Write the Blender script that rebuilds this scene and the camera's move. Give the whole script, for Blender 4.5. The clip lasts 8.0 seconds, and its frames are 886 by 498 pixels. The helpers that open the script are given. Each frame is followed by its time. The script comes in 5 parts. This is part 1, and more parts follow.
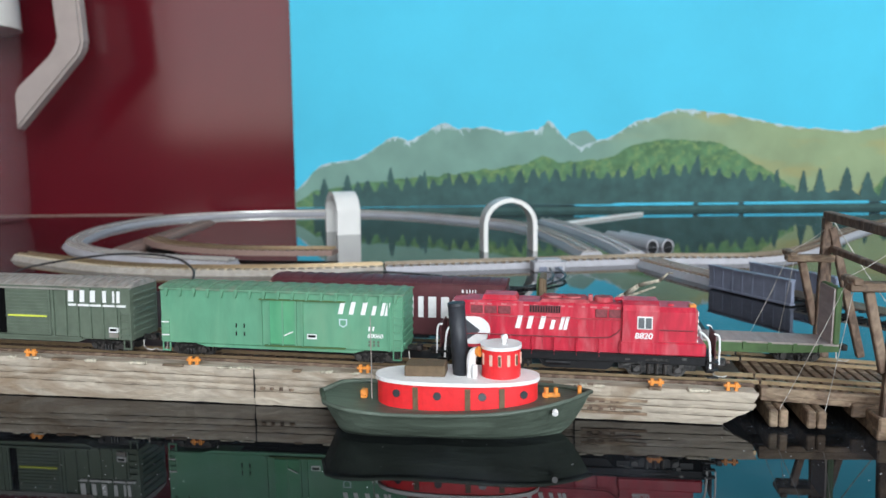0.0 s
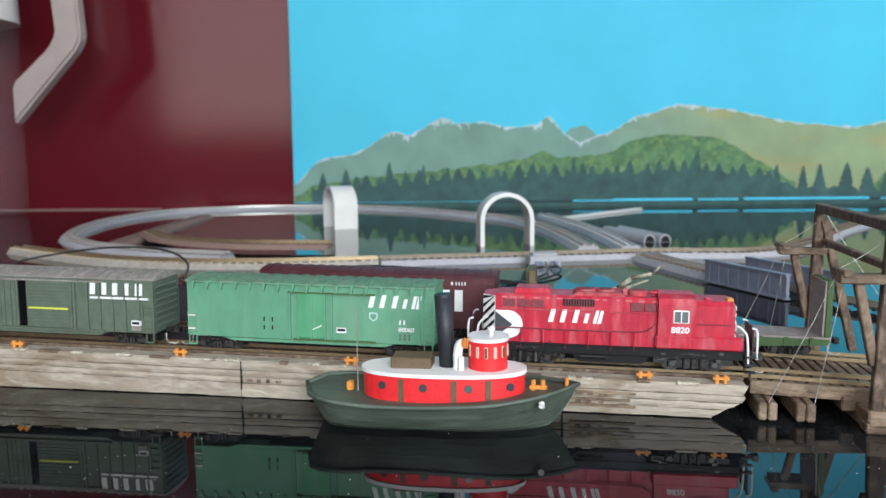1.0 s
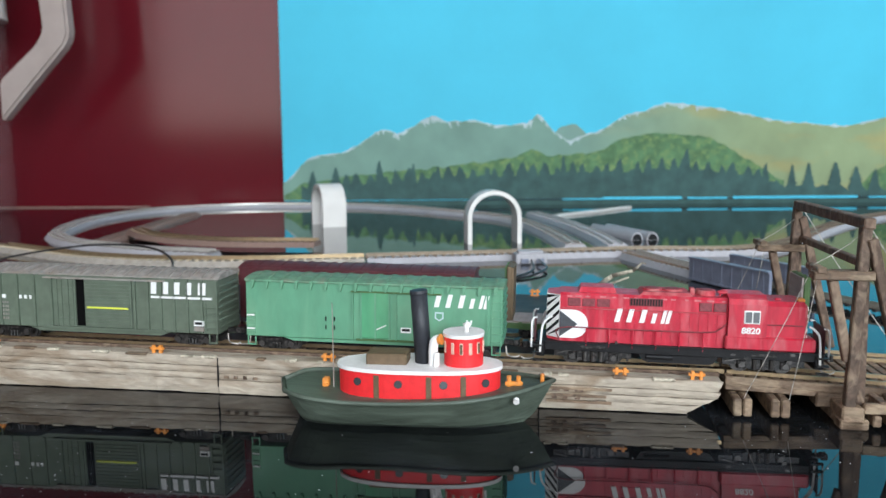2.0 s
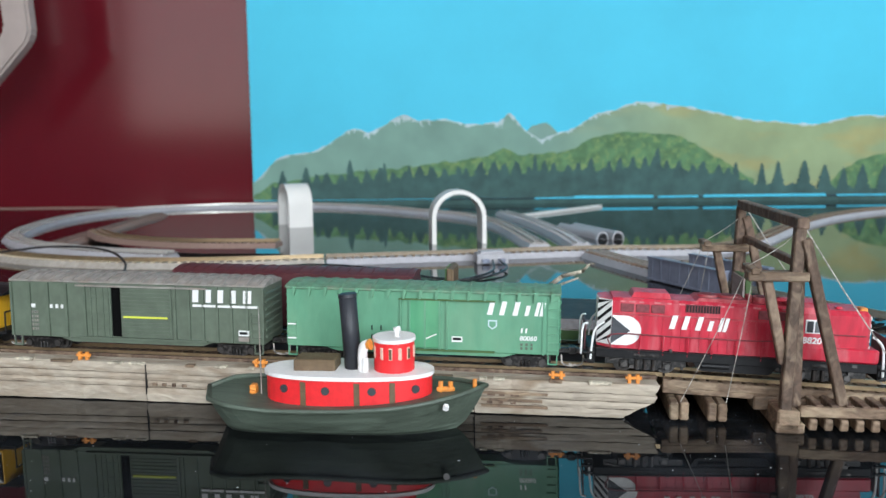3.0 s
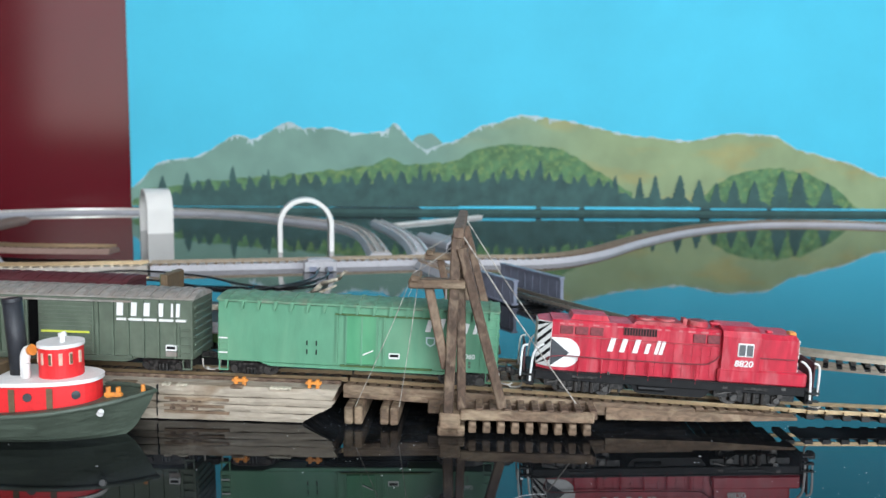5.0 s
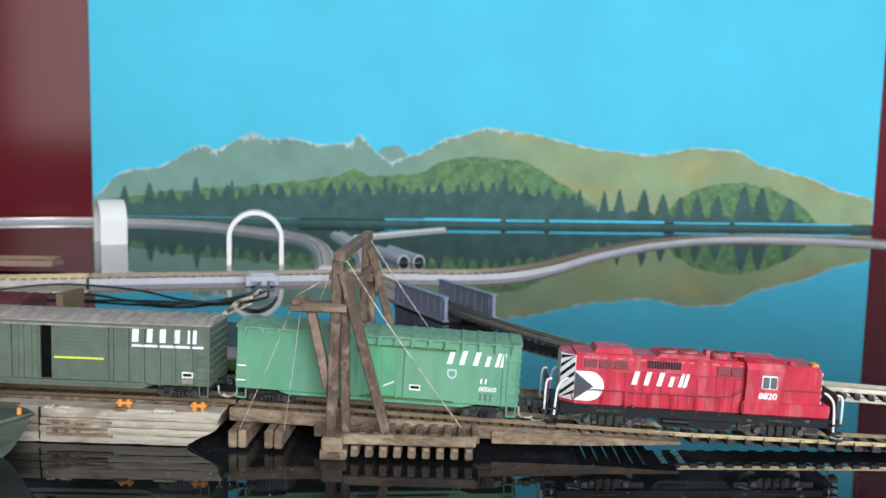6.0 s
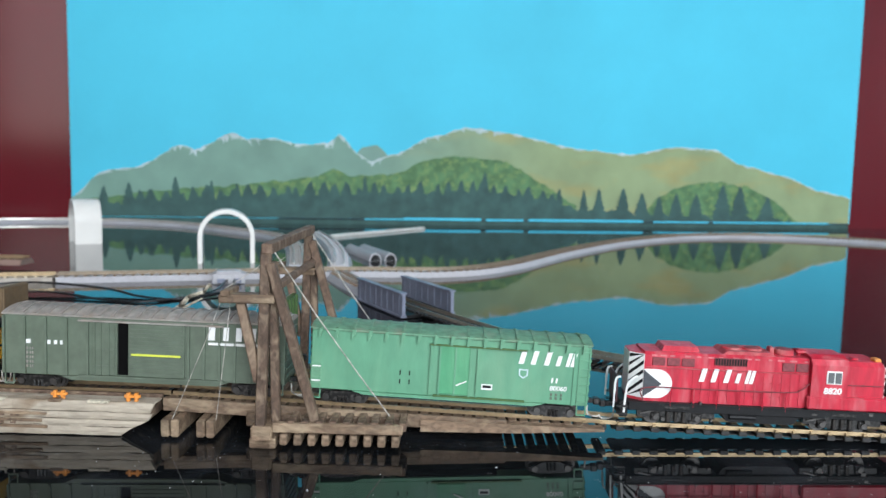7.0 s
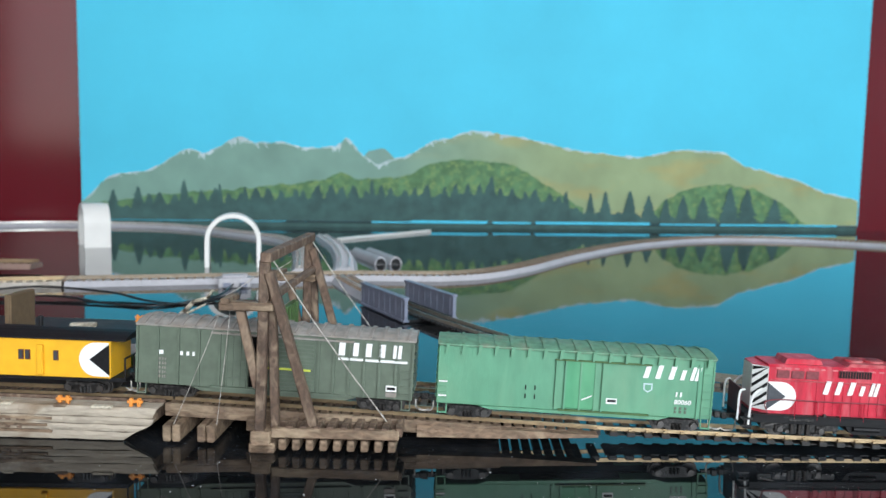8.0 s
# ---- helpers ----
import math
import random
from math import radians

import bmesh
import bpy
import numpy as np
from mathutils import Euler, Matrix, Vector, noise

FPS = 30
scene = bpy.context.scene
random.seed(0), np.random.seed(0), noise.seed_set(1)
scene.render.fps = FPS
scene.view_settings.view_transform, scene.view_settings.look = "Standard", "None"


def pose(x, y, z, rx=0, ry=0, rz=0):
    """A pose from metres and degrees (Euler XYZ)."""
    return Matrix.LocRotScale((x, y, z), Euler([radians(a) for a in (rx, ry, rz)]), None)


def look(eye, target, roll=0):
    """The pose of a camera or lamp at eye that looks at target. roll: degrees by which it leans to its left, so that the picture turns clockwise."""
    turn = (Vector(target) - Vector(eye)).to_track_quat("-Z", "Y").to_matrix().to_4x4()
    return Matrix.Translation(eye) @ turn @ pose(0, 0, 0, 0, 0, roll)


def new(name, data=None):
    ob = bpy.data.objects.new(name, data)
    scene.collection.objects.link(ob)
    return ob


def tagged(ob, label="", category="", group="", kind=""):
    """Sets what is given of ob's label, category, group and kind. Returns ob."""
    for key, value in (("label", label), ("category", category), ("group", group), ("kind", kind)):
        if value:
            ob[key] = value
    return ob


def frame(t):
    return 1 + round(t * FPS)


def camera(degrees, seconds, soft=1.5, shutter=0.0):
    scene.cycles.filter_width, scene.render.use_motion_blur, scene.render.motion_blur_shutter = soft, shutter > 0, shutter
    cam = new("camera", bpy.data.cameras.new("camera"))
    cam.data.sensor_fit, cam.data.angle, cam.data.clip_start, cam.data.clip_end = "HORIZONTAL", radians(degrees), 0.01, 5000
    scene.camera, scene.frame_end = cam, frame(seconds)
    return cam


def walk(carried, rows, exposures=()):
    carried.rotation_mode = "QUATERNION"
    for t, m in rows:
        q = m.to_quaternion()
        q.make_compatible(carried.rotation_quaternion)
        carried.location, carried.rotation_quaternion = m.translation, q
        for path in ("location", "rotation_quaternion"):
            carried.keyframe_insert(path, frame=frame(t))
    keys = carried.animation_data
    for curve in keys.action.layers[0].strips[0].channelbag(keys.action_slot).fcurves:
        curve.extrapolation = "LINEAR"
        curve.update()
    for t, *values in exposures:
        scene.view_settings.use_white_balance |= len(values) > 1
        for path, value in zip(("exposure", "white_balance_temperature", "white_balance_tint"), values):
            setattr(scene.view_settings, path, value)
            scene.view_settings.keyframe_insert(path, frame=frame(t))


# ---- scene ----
cam = camera(59.5, 8.0)
PATH = [
    (0, (0.17, 0.435, 0.093), (0.167, 2.421, -0.137), -0.6),
    (0.5, (0.171, 0.435, 0.092), (0.163, 2.421, -0.142), -0.5),
    (1, (0.175, 0.437, 0.091), (0.168, 2.422, -0.149), -0.5),
    (1.5, (0.179, 0.437, 0.09), (0.179, 2.423, -0.152), -0.4),
    (3, (0.198, 0.444, 0.09), (0.256, 2.428, -0.156), -0.5),
    (3.5, (0.22, 0.45, 0.089), (0.323, 2.432, -0.151), -0.4),
    (4, (0.235, 0.45, 0.09), (0.381, 2.431, -0.143), -0.1),
    (4.5, (0.261, 0.441, 0.088), (0.456, 2.418, -0.143), 0.3),
    (6, (0.316, 0.43, 0.095), (0.588, 2.401, -0.102), 1.2),
    (6.5, (0.331, 0.427, 0.094), (0.623, 2.396, -0.101), 1.2),
    (7, (0.337, 0.421, 0.093), (0.629, 2.391, -0.101), 1.1),
    (7.5, (0.344, 0.418, 0.097), (0.628, 2.388, -0.094), 1.1),
    (8, (0.341, 0.416, 0.096), (0.609, 2.389, -0.095), 1.0),
]
cam.data.dof.use_dof, cam.data.dof.focus_distance, cam.data.dof.aperture_fstop = True, 0.27, 25.0
EXPOSURE = 0.0
walk(cam, [(t, look(eye, target, roll)) for t, eye, target, roll in PATH],
     [(0.0, EXPOSURE), (8.0, EXPOSURE)])

# ---- light: daylight through windows behind and beside the camera, and an added fill ----
world = bpy.data.worlds.new("sky")
scene.world = world
world.use_nodes = True
wn = world.node_tree.nodes
sky = wn.new("ShaderNodeTexSky")
sky.sky_type, sky.sun_disc = "NISHITA", False
sky.sun_elevation, sky.sun_rotation = radians(40), radians(150)
world.node_tree.links.new(sky.outputs[0], wn["Background"].inputs[0])
wn["Background"].inputs[1].default_value = 0.1


def room_lamp(x, y, z, w, h, aim, watts, colour):
    data = bpy.data.lights.new("window_light", "AREA")
    data.shape, data.size, data.size_y, data.energy, data.color = "RECTANGLE", w, h, watts, colour
    ob = new("window_light", data)
    ob.matrix_world = look((x, y, z), aim)
    return ob


room_lamp(-1.05, -1.58, 0.85, 0.98, 1.2, (-1.05, 0.0, 0.85), 11, (1.0, 0.90, 0.87))
# Main fill: an added window, its mirror image hidden behind the backdrop board.
room_lamp(0.95, -1.58, 0.85, 1.9, 1.2, (0.95, 0.0, 0.85), 94, (0.86, 0.935, 1.0))
room_lamp(2.98, 0.6, 0.85, 1.4, 1.2, (0.0, 0.6, 0.85), 8, (0.86, 0.935, 1.0))


# ---- materials ----
def mat(name, colour, rough=0.5, metal=0.0, var=0.12, scale=400.0, bump=0.0, bump_scale=1500.0, stain=None,
        stain_scale=60.0, stain_amount=0.3, coat=0.0, random_tint=0.0, stretch=(1, 1, 1), spec=0.5, warp=0.0):
    m = bpy.data.materials.new(name)
    m.use_nodes = True
    nt = m.node_tree
    nd, ln = nt.nodes, nt.links
    bs = nd["Principled BSDF"]
    tc = nd.new("ShaderNodeTexCoord")
    mp = nd.new("ShaderNodeMapping")
    mp.inputs["Scale"].default_value = stretch
    ln.new(tc.outputs["Object"], mp.inputs[0])
    n1 = nd.new("ShaderNodeTexNoise")
    n1.inputs["Scale"].default_value, n1.inputs["Detail"].default_value = scale, 4
    n1.inputs["Distortion"].default_value = warp
    ln.new(mp.outputs[0], n1.inputs["Vector"])
    mr = nd.new("ShaderNodeMapRange")
    mr.inputs["From Min"].default_value, mr.inputs["From Max"].default_value = 0.3, 0.7
    mr.inputs["To Min"].default_value, mr.inputs["To Max"].default_value = 1 - var, 1 + var
    ln.new(n1.outputs["Fac"], mr.inputs["Value"])
    hsv = nd.new("ShaderNodeHueSaturation")
    hsv.inputs["Color"].default_value = (*colour, 1)
    ln.new(mr.outputs[0], hsv.inputs["Value"])
    out = hsv.outputs[0]
    if random_tint:
        oi = nd.new("ShaderNodeObjectInfo")
        r2 = nd.new("ShaderNodeMapRange")
        r2.inputs["To Min"].default_value, r2.inputs["To Max"].default_value = 1 - random_tint, 1 + random_tint
        ln.new(oi.outputs["Random"], r2.inputs["Value"])
        h2 = nd.new("ShaderNodeHueSaturation")
        ln.new(out, h2.inputs["Color"])
        ln.new(r2.outputs[0], h2.inputs["Value"])
        out = h2.outputs[0]
    if stain:
        n2 = nd.new("ShaderNodeTexNoise")
        n2.inputs["Scale"].default_value, n2.inputs["Detail"].default_value = stain_scale, 6
        n2.inputs["Distortion"].default_value = warp
        ln.new(mp.outputs[0], n2.inputs["Vector"])
        rp = nd.new("ShaderNodeMapRange")
        rp.inputs["From Min"].default_value, rp.inputs["From Max"].default_value = 0.48, 0.72
        rp.inputs["To Max"].default_value = stain_amount
        ln.new(n2.outputs["Fac"], rp.inputs["Value"])
        mx = nd.new("ShaderNodeMix")
        mx.data_type = "RGBA"
        ln.new(rp.outputs[0], mx.inputs["Factor"])
        ln.new(out, mx.inputs["A"])
        mx.inputs["B"].default_value = (*stain, 1)
        out = mx.outputs["Result"]
    ln.new(out, bs.inputs["Base Color"])
    bs.inputs["Roughness"].default_value, bs.inputs["Metallic"].default_value = rough, metal
    bs.inputs["Coat Weight"].default_value = coat
    bs.inputs["Specular IOR Level"].default_value = spec
    if bump:
        n3 = nd.new("ShaderNodeTexNoise")
        n3.inputs["Scale"].default_value, n3.inputs["Detail"].default_value = bump_scale, 3
        ln.new(mp.outputs[0], n3.inputs["Vector"])
        bp = nd.new("ShaderNodeBump")
        bp.inputs["Strength"].default_value, bp.inputs["Distance"].default_value = bump, 0.0006
        ln.new(n3.outputs["Fac"], bp.inputs["Height"])
        ln.new(bp.outputs[0], bs.inputs["Normal"])
    return m


M = {}
M["table"] = mat("black_gloss", (0.006, 0.007, 0.008), 0.045, var=0.3, scale=30, spec=0.34, stain=(0.022, 0.025, 0.030), stain_scale=45, stain_amount=0.8, warp=0.5)
M["maroon"] = mat("maroon_gloss", (0.12, 0.008, 0.014), 0.13, var=0.08, scale=4, spec=0.38)
M["sky_paint"] = mat("sky_paint", (0.069, 0.555, 0.755), 0.7, var=0.06, scale=5, bump=0.1, bump_scale=300)
M["blue_mountain_paint"] = mat("blue_mountain_paint", (0.20, 0.34, 0.29), 0.75, var=0.12, scale=14, stain=(0.33, 0.34, 0.18), stain_scale=9, stain_amount=0.4)


def mountain_paint():
    """Blue-green in the west, olive in the east, with ochre patches brushed along the slopes."""
    m = mat("mountain_paint", (0.25, 0.36, 0.23), 0.75, var=0.12, scale=16)
    nt = m.node_tree
    nd, ln = nt.nodes, nt.links
    bs, hsv = nd["Principled BSDF"], nd["Hue/Saturation/Value"]
    tc, sep = nd.new("ShaderNodeTexCoord"), nd.new("ShaderNodeSeparateXYZ")
    ln.new(tc.outputs["Object"], sep.inputs[0])
    ramp = nd.new("ShaderNodeMapRange")
    ramp.interpolation_type = "SMOOTHSTEP"
    ramp.inputs["From Min"].default_value, ramp.inputs["From Max"].default_value = 0.36, 0.78
    ln.new(sep.outputs["X"], ramp.inputs["Value"])
    west = nd.new("ShaderNodeMix")
    west.data_type = "RGBA"
    west.inputs["A"].default_value, west.inputs["B"].default_value = (0.185, 0.325, 0.265, 1), (0.285, 0.365, 0.195, 1)
    ln.new(ramp.outputs[0], west.inputs["Factor"])
    mp, no, patch = nd.new("ShaderNodeMapping"), nd.new("ShaderNodeTexNoise"), nd.new("ShaderNodeMapRange")
    mp.inputs["Scale"].default_value = (1.0, 1.0, 3.2)
    mp.inputs["Rotation"].default_value = (0, radians(14), 0)
    no.inputs["Scale"].default_value, no.inputs["Detail"].default_value = 9.0, 5
    ln.new(tc.outputs["Object"], mp.inputs[0])
    ln.new(mp.outputs[0], no.inputs["Vector"])
    patch.inputs["From Min"].default_value, patch.inputs["From Max"].default_value, patch.inputs["To Max"].default_value = 0.50, 0.66, 0.6
    ln.new(no.outputs["Fac"], patch.inputs["Value"])
    ochre = nd.new("ShaderNodeMix")
    ochre.data_type = "RGBA"
    ochre.inputs["B"].default_value = (0.40, 0.34, 0.13, 1)
    both = nd.new("ShaderNodeMath")
    both.operation = "MULTIPLY"
    ln.new(patch.outputs[0], both.inputs[0])
    ln.new(ramp.outputs[0], both.inputs[1])
    ln.new(both.outputs[0], ochre.inputs["Factor"])
    ln.new(west.outputs["Result"], ochre.inputs["A"])
    ln.new(ochre.outputs["Result"], hsv.inputs["Color"])
    return m


M["mountain_paint"] = mountain_paint()
M["snow_paint"] = mat("snow_paint", (0.47, 0.58, 0.60), 0.75, var=0.15, scale=40)
M["hill_paint"] = mat("hill_paint", (0.095, 0.205, 0.095), 0.8, var=0.30, scale=50, stain=(0.23, 0.34, 0.12), stain_scale=110, stain_amount=0.8)
M["tree_paint"] = mat("tree_paint", (0.045, 0.105, 0.098), 0.8, var=0.22, scale=40, random_tint=0.07)
M["foot_shade_paint"] = mat("foot_shade_paint", (0.012, 0.03, 0.045), 0.7, var=0.3, scale=30)
M["white_plastic"] = mat("white_plastic", (0.72, 0.70, 0.66), 0.45, var=0.03, scale=60)
M["roadbed"] = mat("grey_roadbed", (0.42, 0.41, 0.43), 0.55, var=0.08, scale=300, bump=0.3, bump_scale=1800, stain=(0.22, 0.19, 0.16), stain_scale=20)
M["tie_brown"] = mat("tie_brown", (0.165, 0.11, 0.07), 0.6, var=0.25, scale=500)
# Tan and gold of the yard bed and ties paint in their specular sheen.
M["sheen_bed"] = mat("worn_tan_sheen_roadbed", (0.40, 0.36, 0.31), 0.5, var=0.15, scale=250, bump=0.3, stain=(0.22, 0.16, 0.10), stain_scale=70, stain_amount=0.5)
M["loop_tie"] = mat("grey_brown_tie", (0.26, 0.23, 0.21), 0.5, var=0.2, scale=400)
M["gold_tie"] = mat("tie_with_gold_sheen", (0.50, 0.42, 0.30), 0.42, var=0.2, scale=400)
M["brown_bed"] = mat("brown_bed", (0.24, 0.155, 0.125), 0.6, var=0.1, scale=300)
M["rail"] = mat("rail_metal", (0.38, 0.28, 0.165), 0.38, metal=0.8, var=0.15, scale=300)
M["old_rail"] = mat("dull_rail", (0.24, 0.19, 0.135), 0.55, metal=0.4, var=0.2, scale=200)
M["worn_rail"] = mat("worn_nickel_rail", (0.50, 0.44, 0.35), 0.35, metal=0.8, var=0.15, scale=300)
M["steel"] = mat("nickel_rail", (0.66, 0.63, 0.58), 0.35, metal=0.55, var=0.1, scale=300)
M["black_tie"] = mat("black_tie", (0.018, 0.016, 0.015), 0.5, var=0.3, scale=600)
M["girder"] = mat("grey_girder", (0.19, 0.21, 0.275), 0.5, var=0.1, scale=200, stain=(0.07, 0.07, 0.09), stain_scale=60)
M["black"] = mat("black_plastic", (0.010, 0.010, 0.011), 0.5, var=0.3, scale=600, spec=0.22)
M["dark_deck"] = mat("dark_deck", (0.022, 0.022, 0.024), 0.6, var=0.35, scale=300, stain=(0.12, 0.10, 0.08), stain_scale=120, stain_amount=0.35)
M["barge_wood"] = mat("weathered_pale_wood", (0.41, 0.35, 0.275), 0.8, var=0.20, scale=300, stretch=(0.30, 1, 1), bump=0.9, bump_scale=900,
                      stain=(0.20, 0.135, 0.08), stain_scale=110, stain_amount=0.85, random_tint=0.09, warp=1.2)
M["brown_wood"] = mat("stained_brown_wood", (0.112, 0.070, 0.047), 0.7, var=0.40, scale=520, stretch=(0.8, 1, 0.5), bump=0.9, bump_scale=800,
                      stain=(0.36, 0.265, 0.18), stain_scale=260, stain_amount=0.6, random_tint=0.25, warp=1.0)
M["apron_wood"] = mat("aged_apron_wood", (0.15, 0.098, 0.062), 0.7, var=0.40, scale=480, stretch=(0.5, 1, 1), bump=0.9, bump_scale=800,
                      stain=(0.42, 0.32, 0.21), stain_scale=200, stain_amount=0.65, random_tint=0.25, warp=1.0)
M["orange"] = mat("orange_paint", (0.75, 0.27, 0.045), 0.5, var=0.15, scale=900, stain=(0.35, 0.17, 0.08), stain_scale=500, stain_amount=0.5)
M["string"] = mat("pale_string", (0.40, 0.37, 0.33), 0.7, var=0.6, scale=500)
M["wire"] = mat("black_wire", (0.012, 0.012, 0.013), 0.35, var=0.1, scale=300)
M["red"] = mat("action_red", (0.47, 0.011, 0.034), 0.42, var=0.2, scale=420, stain=(0.60, 0.20, 0.21), stain_scale=300, stain_amount=0.5, bump=0.15, stretch=(1, 1, 0.22), warp=0.4)
M["faded_red"] = mat("faded_red", (0.55, 0.16, 0.17), 0.6, var=0.25, scale=900)
M["roof_red"] = mat("dusty_red", (0.40, 0.035, 0.05), 0.6, var=0.2, scale=400, stain=(0.45, 0.22, 0.20), stain_scale=200, stain_amount=0.6)
M["emblem_black"] = mat("emblem_black", (0.045, 0.05, 0.058), 0.5, var=0.2, scale=600)
M["white"] = mat("white_paint", (0.78, 0.78, 0.76), 0.5, var=0.06, scale=600)
M["glass_dark"] = mat("dark_glass", (0.05, 0.055, 0.06), 0.12, var=0.1, scale=300)
M["grille"] = mat("dark_grille", (0.19, 0.035, 0.042), 0.6, var=0.3, scale=900)
# Pale speckle paints in spec glints along with dry-brushed frame detail.
M["truck"] = mat("glint_speckled_black", (0.007, 0.0065, 0.006), 0.4, var=0.4, scale=900, stain=(0.20, 0.18, 0.17), stain_scale=900, stain_amount=0.35, spec=0.3)
M["wheel"] = mat("dark_wheel_steel", (0.075, 0.070, 0.066), 0.4, metal=0.7, var=0.2, scale=600)
M["green"] = mat("light_green", (0.105, 0.29, 0.175), 0.5, var=0.09, scale=260, stain=(0.18, 0.34, 0.21), stain_scale=90, stain_amount=0.55, bump=0.1, stretch=(1, 1, 0.35), warp=0.4)
M["eave_green"] = mat("dusty_green", (0.115, 0.25, 0.155), 0.6, var=0.25, scale=350, stain=(0.24, 0.25, 0.18), stain_scale=160, stain_amount=0.7)
M["door_green"] = mat("fresh_green", (0.075, 0.30, 0.150), 0.5, var=0.12, scale=260, stain=(0.13, 0.33, 0.18), stain_scale=120, stain_amount=0.5, bump=0.1, stretch=(1, 1, 0.35))
M["dark_green"] = mat("olive_green", (0.108, 0.138, 0.100), 0.5, var=0.14, scale=260, stain=(0.09, 0.11, 0.08), stain_scale=90, stain_amount=0.5)
M["grey_roof"] = mat("weathered_grey_roof", (0.27, 0.25, 0.225), 0.6, var=0.3, scale=300, stain=(0.20, 0.13, 0.09), stain_scale=150, stain_amount=0.6)
M["maroon_car"] = mat("maroon_car_paint", (0.085, 0.018, 0.022), 0.5, var=0.15, scale=300, stain=(0.13, 0.05, 0.05), stain_scale=120, stain_amount=0.4)
M["yellow"] = mat("caboose_yellow", (0.80, 0.42, 0.02), 0.45, var=0.06, scale=300)
M["lime"] = mat("lime_stripe", (0.62, 0.68, 0.08), 0.5, var=0.05)
M["flat_deck"] = mat("grey_deck_boards", (0.36, 0.30, 0.28), 0.7, var=0.15, scale=500, stretch=(1, 0.2, 1))
M["flat_green"] = mat("flatcar_green", (0.06, 0.12, 0.035), 0.55, var=0.15, scale=300)
M["hull"] = mat("tug_hull_green", (0.070, 0.090, 0.068), 0.5, var=0.18, scale=220, stretch=(0.4, 1, 2), bump=0.45, bump_scale=500,
                stain=(0.14, 0.18, 0.14), stain_scale=110, stain_amount=0.55, warp=0.6)
M["tug_red"] = mat("tug_red", (0.74, 0.022, 0.026), 0.5, var=0.08, scale=500, bump=0.12, bump_scale=900)
M["tug_white"] = mat("tug_white", (0.80, 0.78, 0.76), 0.6, var=0.05, scale=400, bump=0.3, bump_scale=900)
M["tug_cream"] = mat("tug_cream", (0.66, 0.42, 0.33), 0.6, var=0.15, scale=500)
M["tug_brown"] = mat("tug_brown", (0.13, 0.085, 0.045), 0.6, var=0.15, scale=500, bump=0.4)
M["funnel"] = mat("funnel_black", (0.022, 0.024, 0.03), 0.5, var=0.15, scale=400, bump=0.2)
M["driftwood"] = mat("bleached_driftwood", (0.55, 0.49, 0.38), 0.8, var=0.3, scale=900, bump=0.9, bump_scale=900, stain=(0.10, 0.075, 0.05), stain_scale=260, stain_amount=0.9)
M["lint"] = mat("pale_lint", (0.42, 0.43, 0.44), 0.8, var=0.3, scale=300)
M["handle"] = mat("beige_plastic", (0.40, 0.33, 0.30), 0.35, var=0.08, scale=30)
M["interior_shade"] = mat("painted_interior_shade", (0.004, 0.004, 0.004), 0.95, var=0.1, spec=0.05)
M["room_wall"] = mat("room_wall", (0.60, 0.62, 0.65), 0.8, var=0.03, scale=3)
M["room_ceiling"] = mat("room_ceiling", (0.72, 0.74, 0.76), 0.85, var=0.02, scale=3)
M["room_floor"] = mat("room_floor", (0.20, 0.18, 0.16), 0.5, var=0.15, scale=6)

jugm = bpy.data.materials.new("clear_plastic")
jugm.use_nodes = True
jb = jugm.node_tree.nodes["Principled BSDF"]
jb.inputs["Base Color"].default_value = (0.32, 0.24, 0.25, 1)
jb.inputs["Alpha"].default_value = 0.12
jb.inputs["Roughness"].default_value = 0.06
M["clear"] = jugm


def table_dust():
    """Dust specks and faint scratches on the black gloss."""
    nt = M["table"].node_tree
    nd, ln = nt.nodes, nt.links
    bs = nd["Principled BSDF"]
    tc = nd.new("ShaderNodeTexCoord")
    v = nd.new("ShaderNodeTexVoronoi")
    v.voronoi_dimensions = "2D"
    v.inputs["Scale"].default_value = 130
    ln.new(tc.outputs["Object"], v.inputs["Vector"])
    lt = nd.new("ShaderNodeMath")
    lt.operation = "LESS_THAN"
    lt.inputs[1].default_value = 0.024
    ln.new(v.outputs["Distance"], lt.inputs[0])
    wn2 = nd.new("ShaderNodeTexNoise")
    wn2.inputs["Scale"].default_value = 9
    ln.new(tc.outputs["Object"], wn2.inputs["Vector"])
    gt = nd.new("ShaderNodeMath")
    gt.operation = "GREATER_THAN"
    gt.inputs[1].default_value = 0.56
    ln.new(wn2.outputs["Fac"], gt.inputs[0])
    mul = nd.new("ShaderNodeMath")
    mul.operation = "MULTIPLY"
    ln.new(lt.outputs[0], mul.inputs[0])
    ln.new(gt.outputs[0], mul.inputs[1])
    mx = nd.new("ShaderNodeMix")
    mx.data_type = "RGBA"
    old = bs.inputs["Base Color"].links[0].from_socket
    ln.new(mul.outputs[0], mx.inputs["Factor"])
    ln.new(old, mx.inputs["A"])
    mx.inputs["B"].default_value = (0.30, 0.31, 0.32, 1)
    ln.new(mx.outputs["Result"], bs.inputs["Base Color"])
    r = nd.new("ShaderNodeMapRange")
    r.inputs["To Min"].default_value, r.inputs["To Max"].default_value = 0.025, 0.5
    ln.new(mul.outputs[0], r.inputs["Value"])
    ln.new(r.outputs[0], bs.inputs["Roughness"])


table_dust()


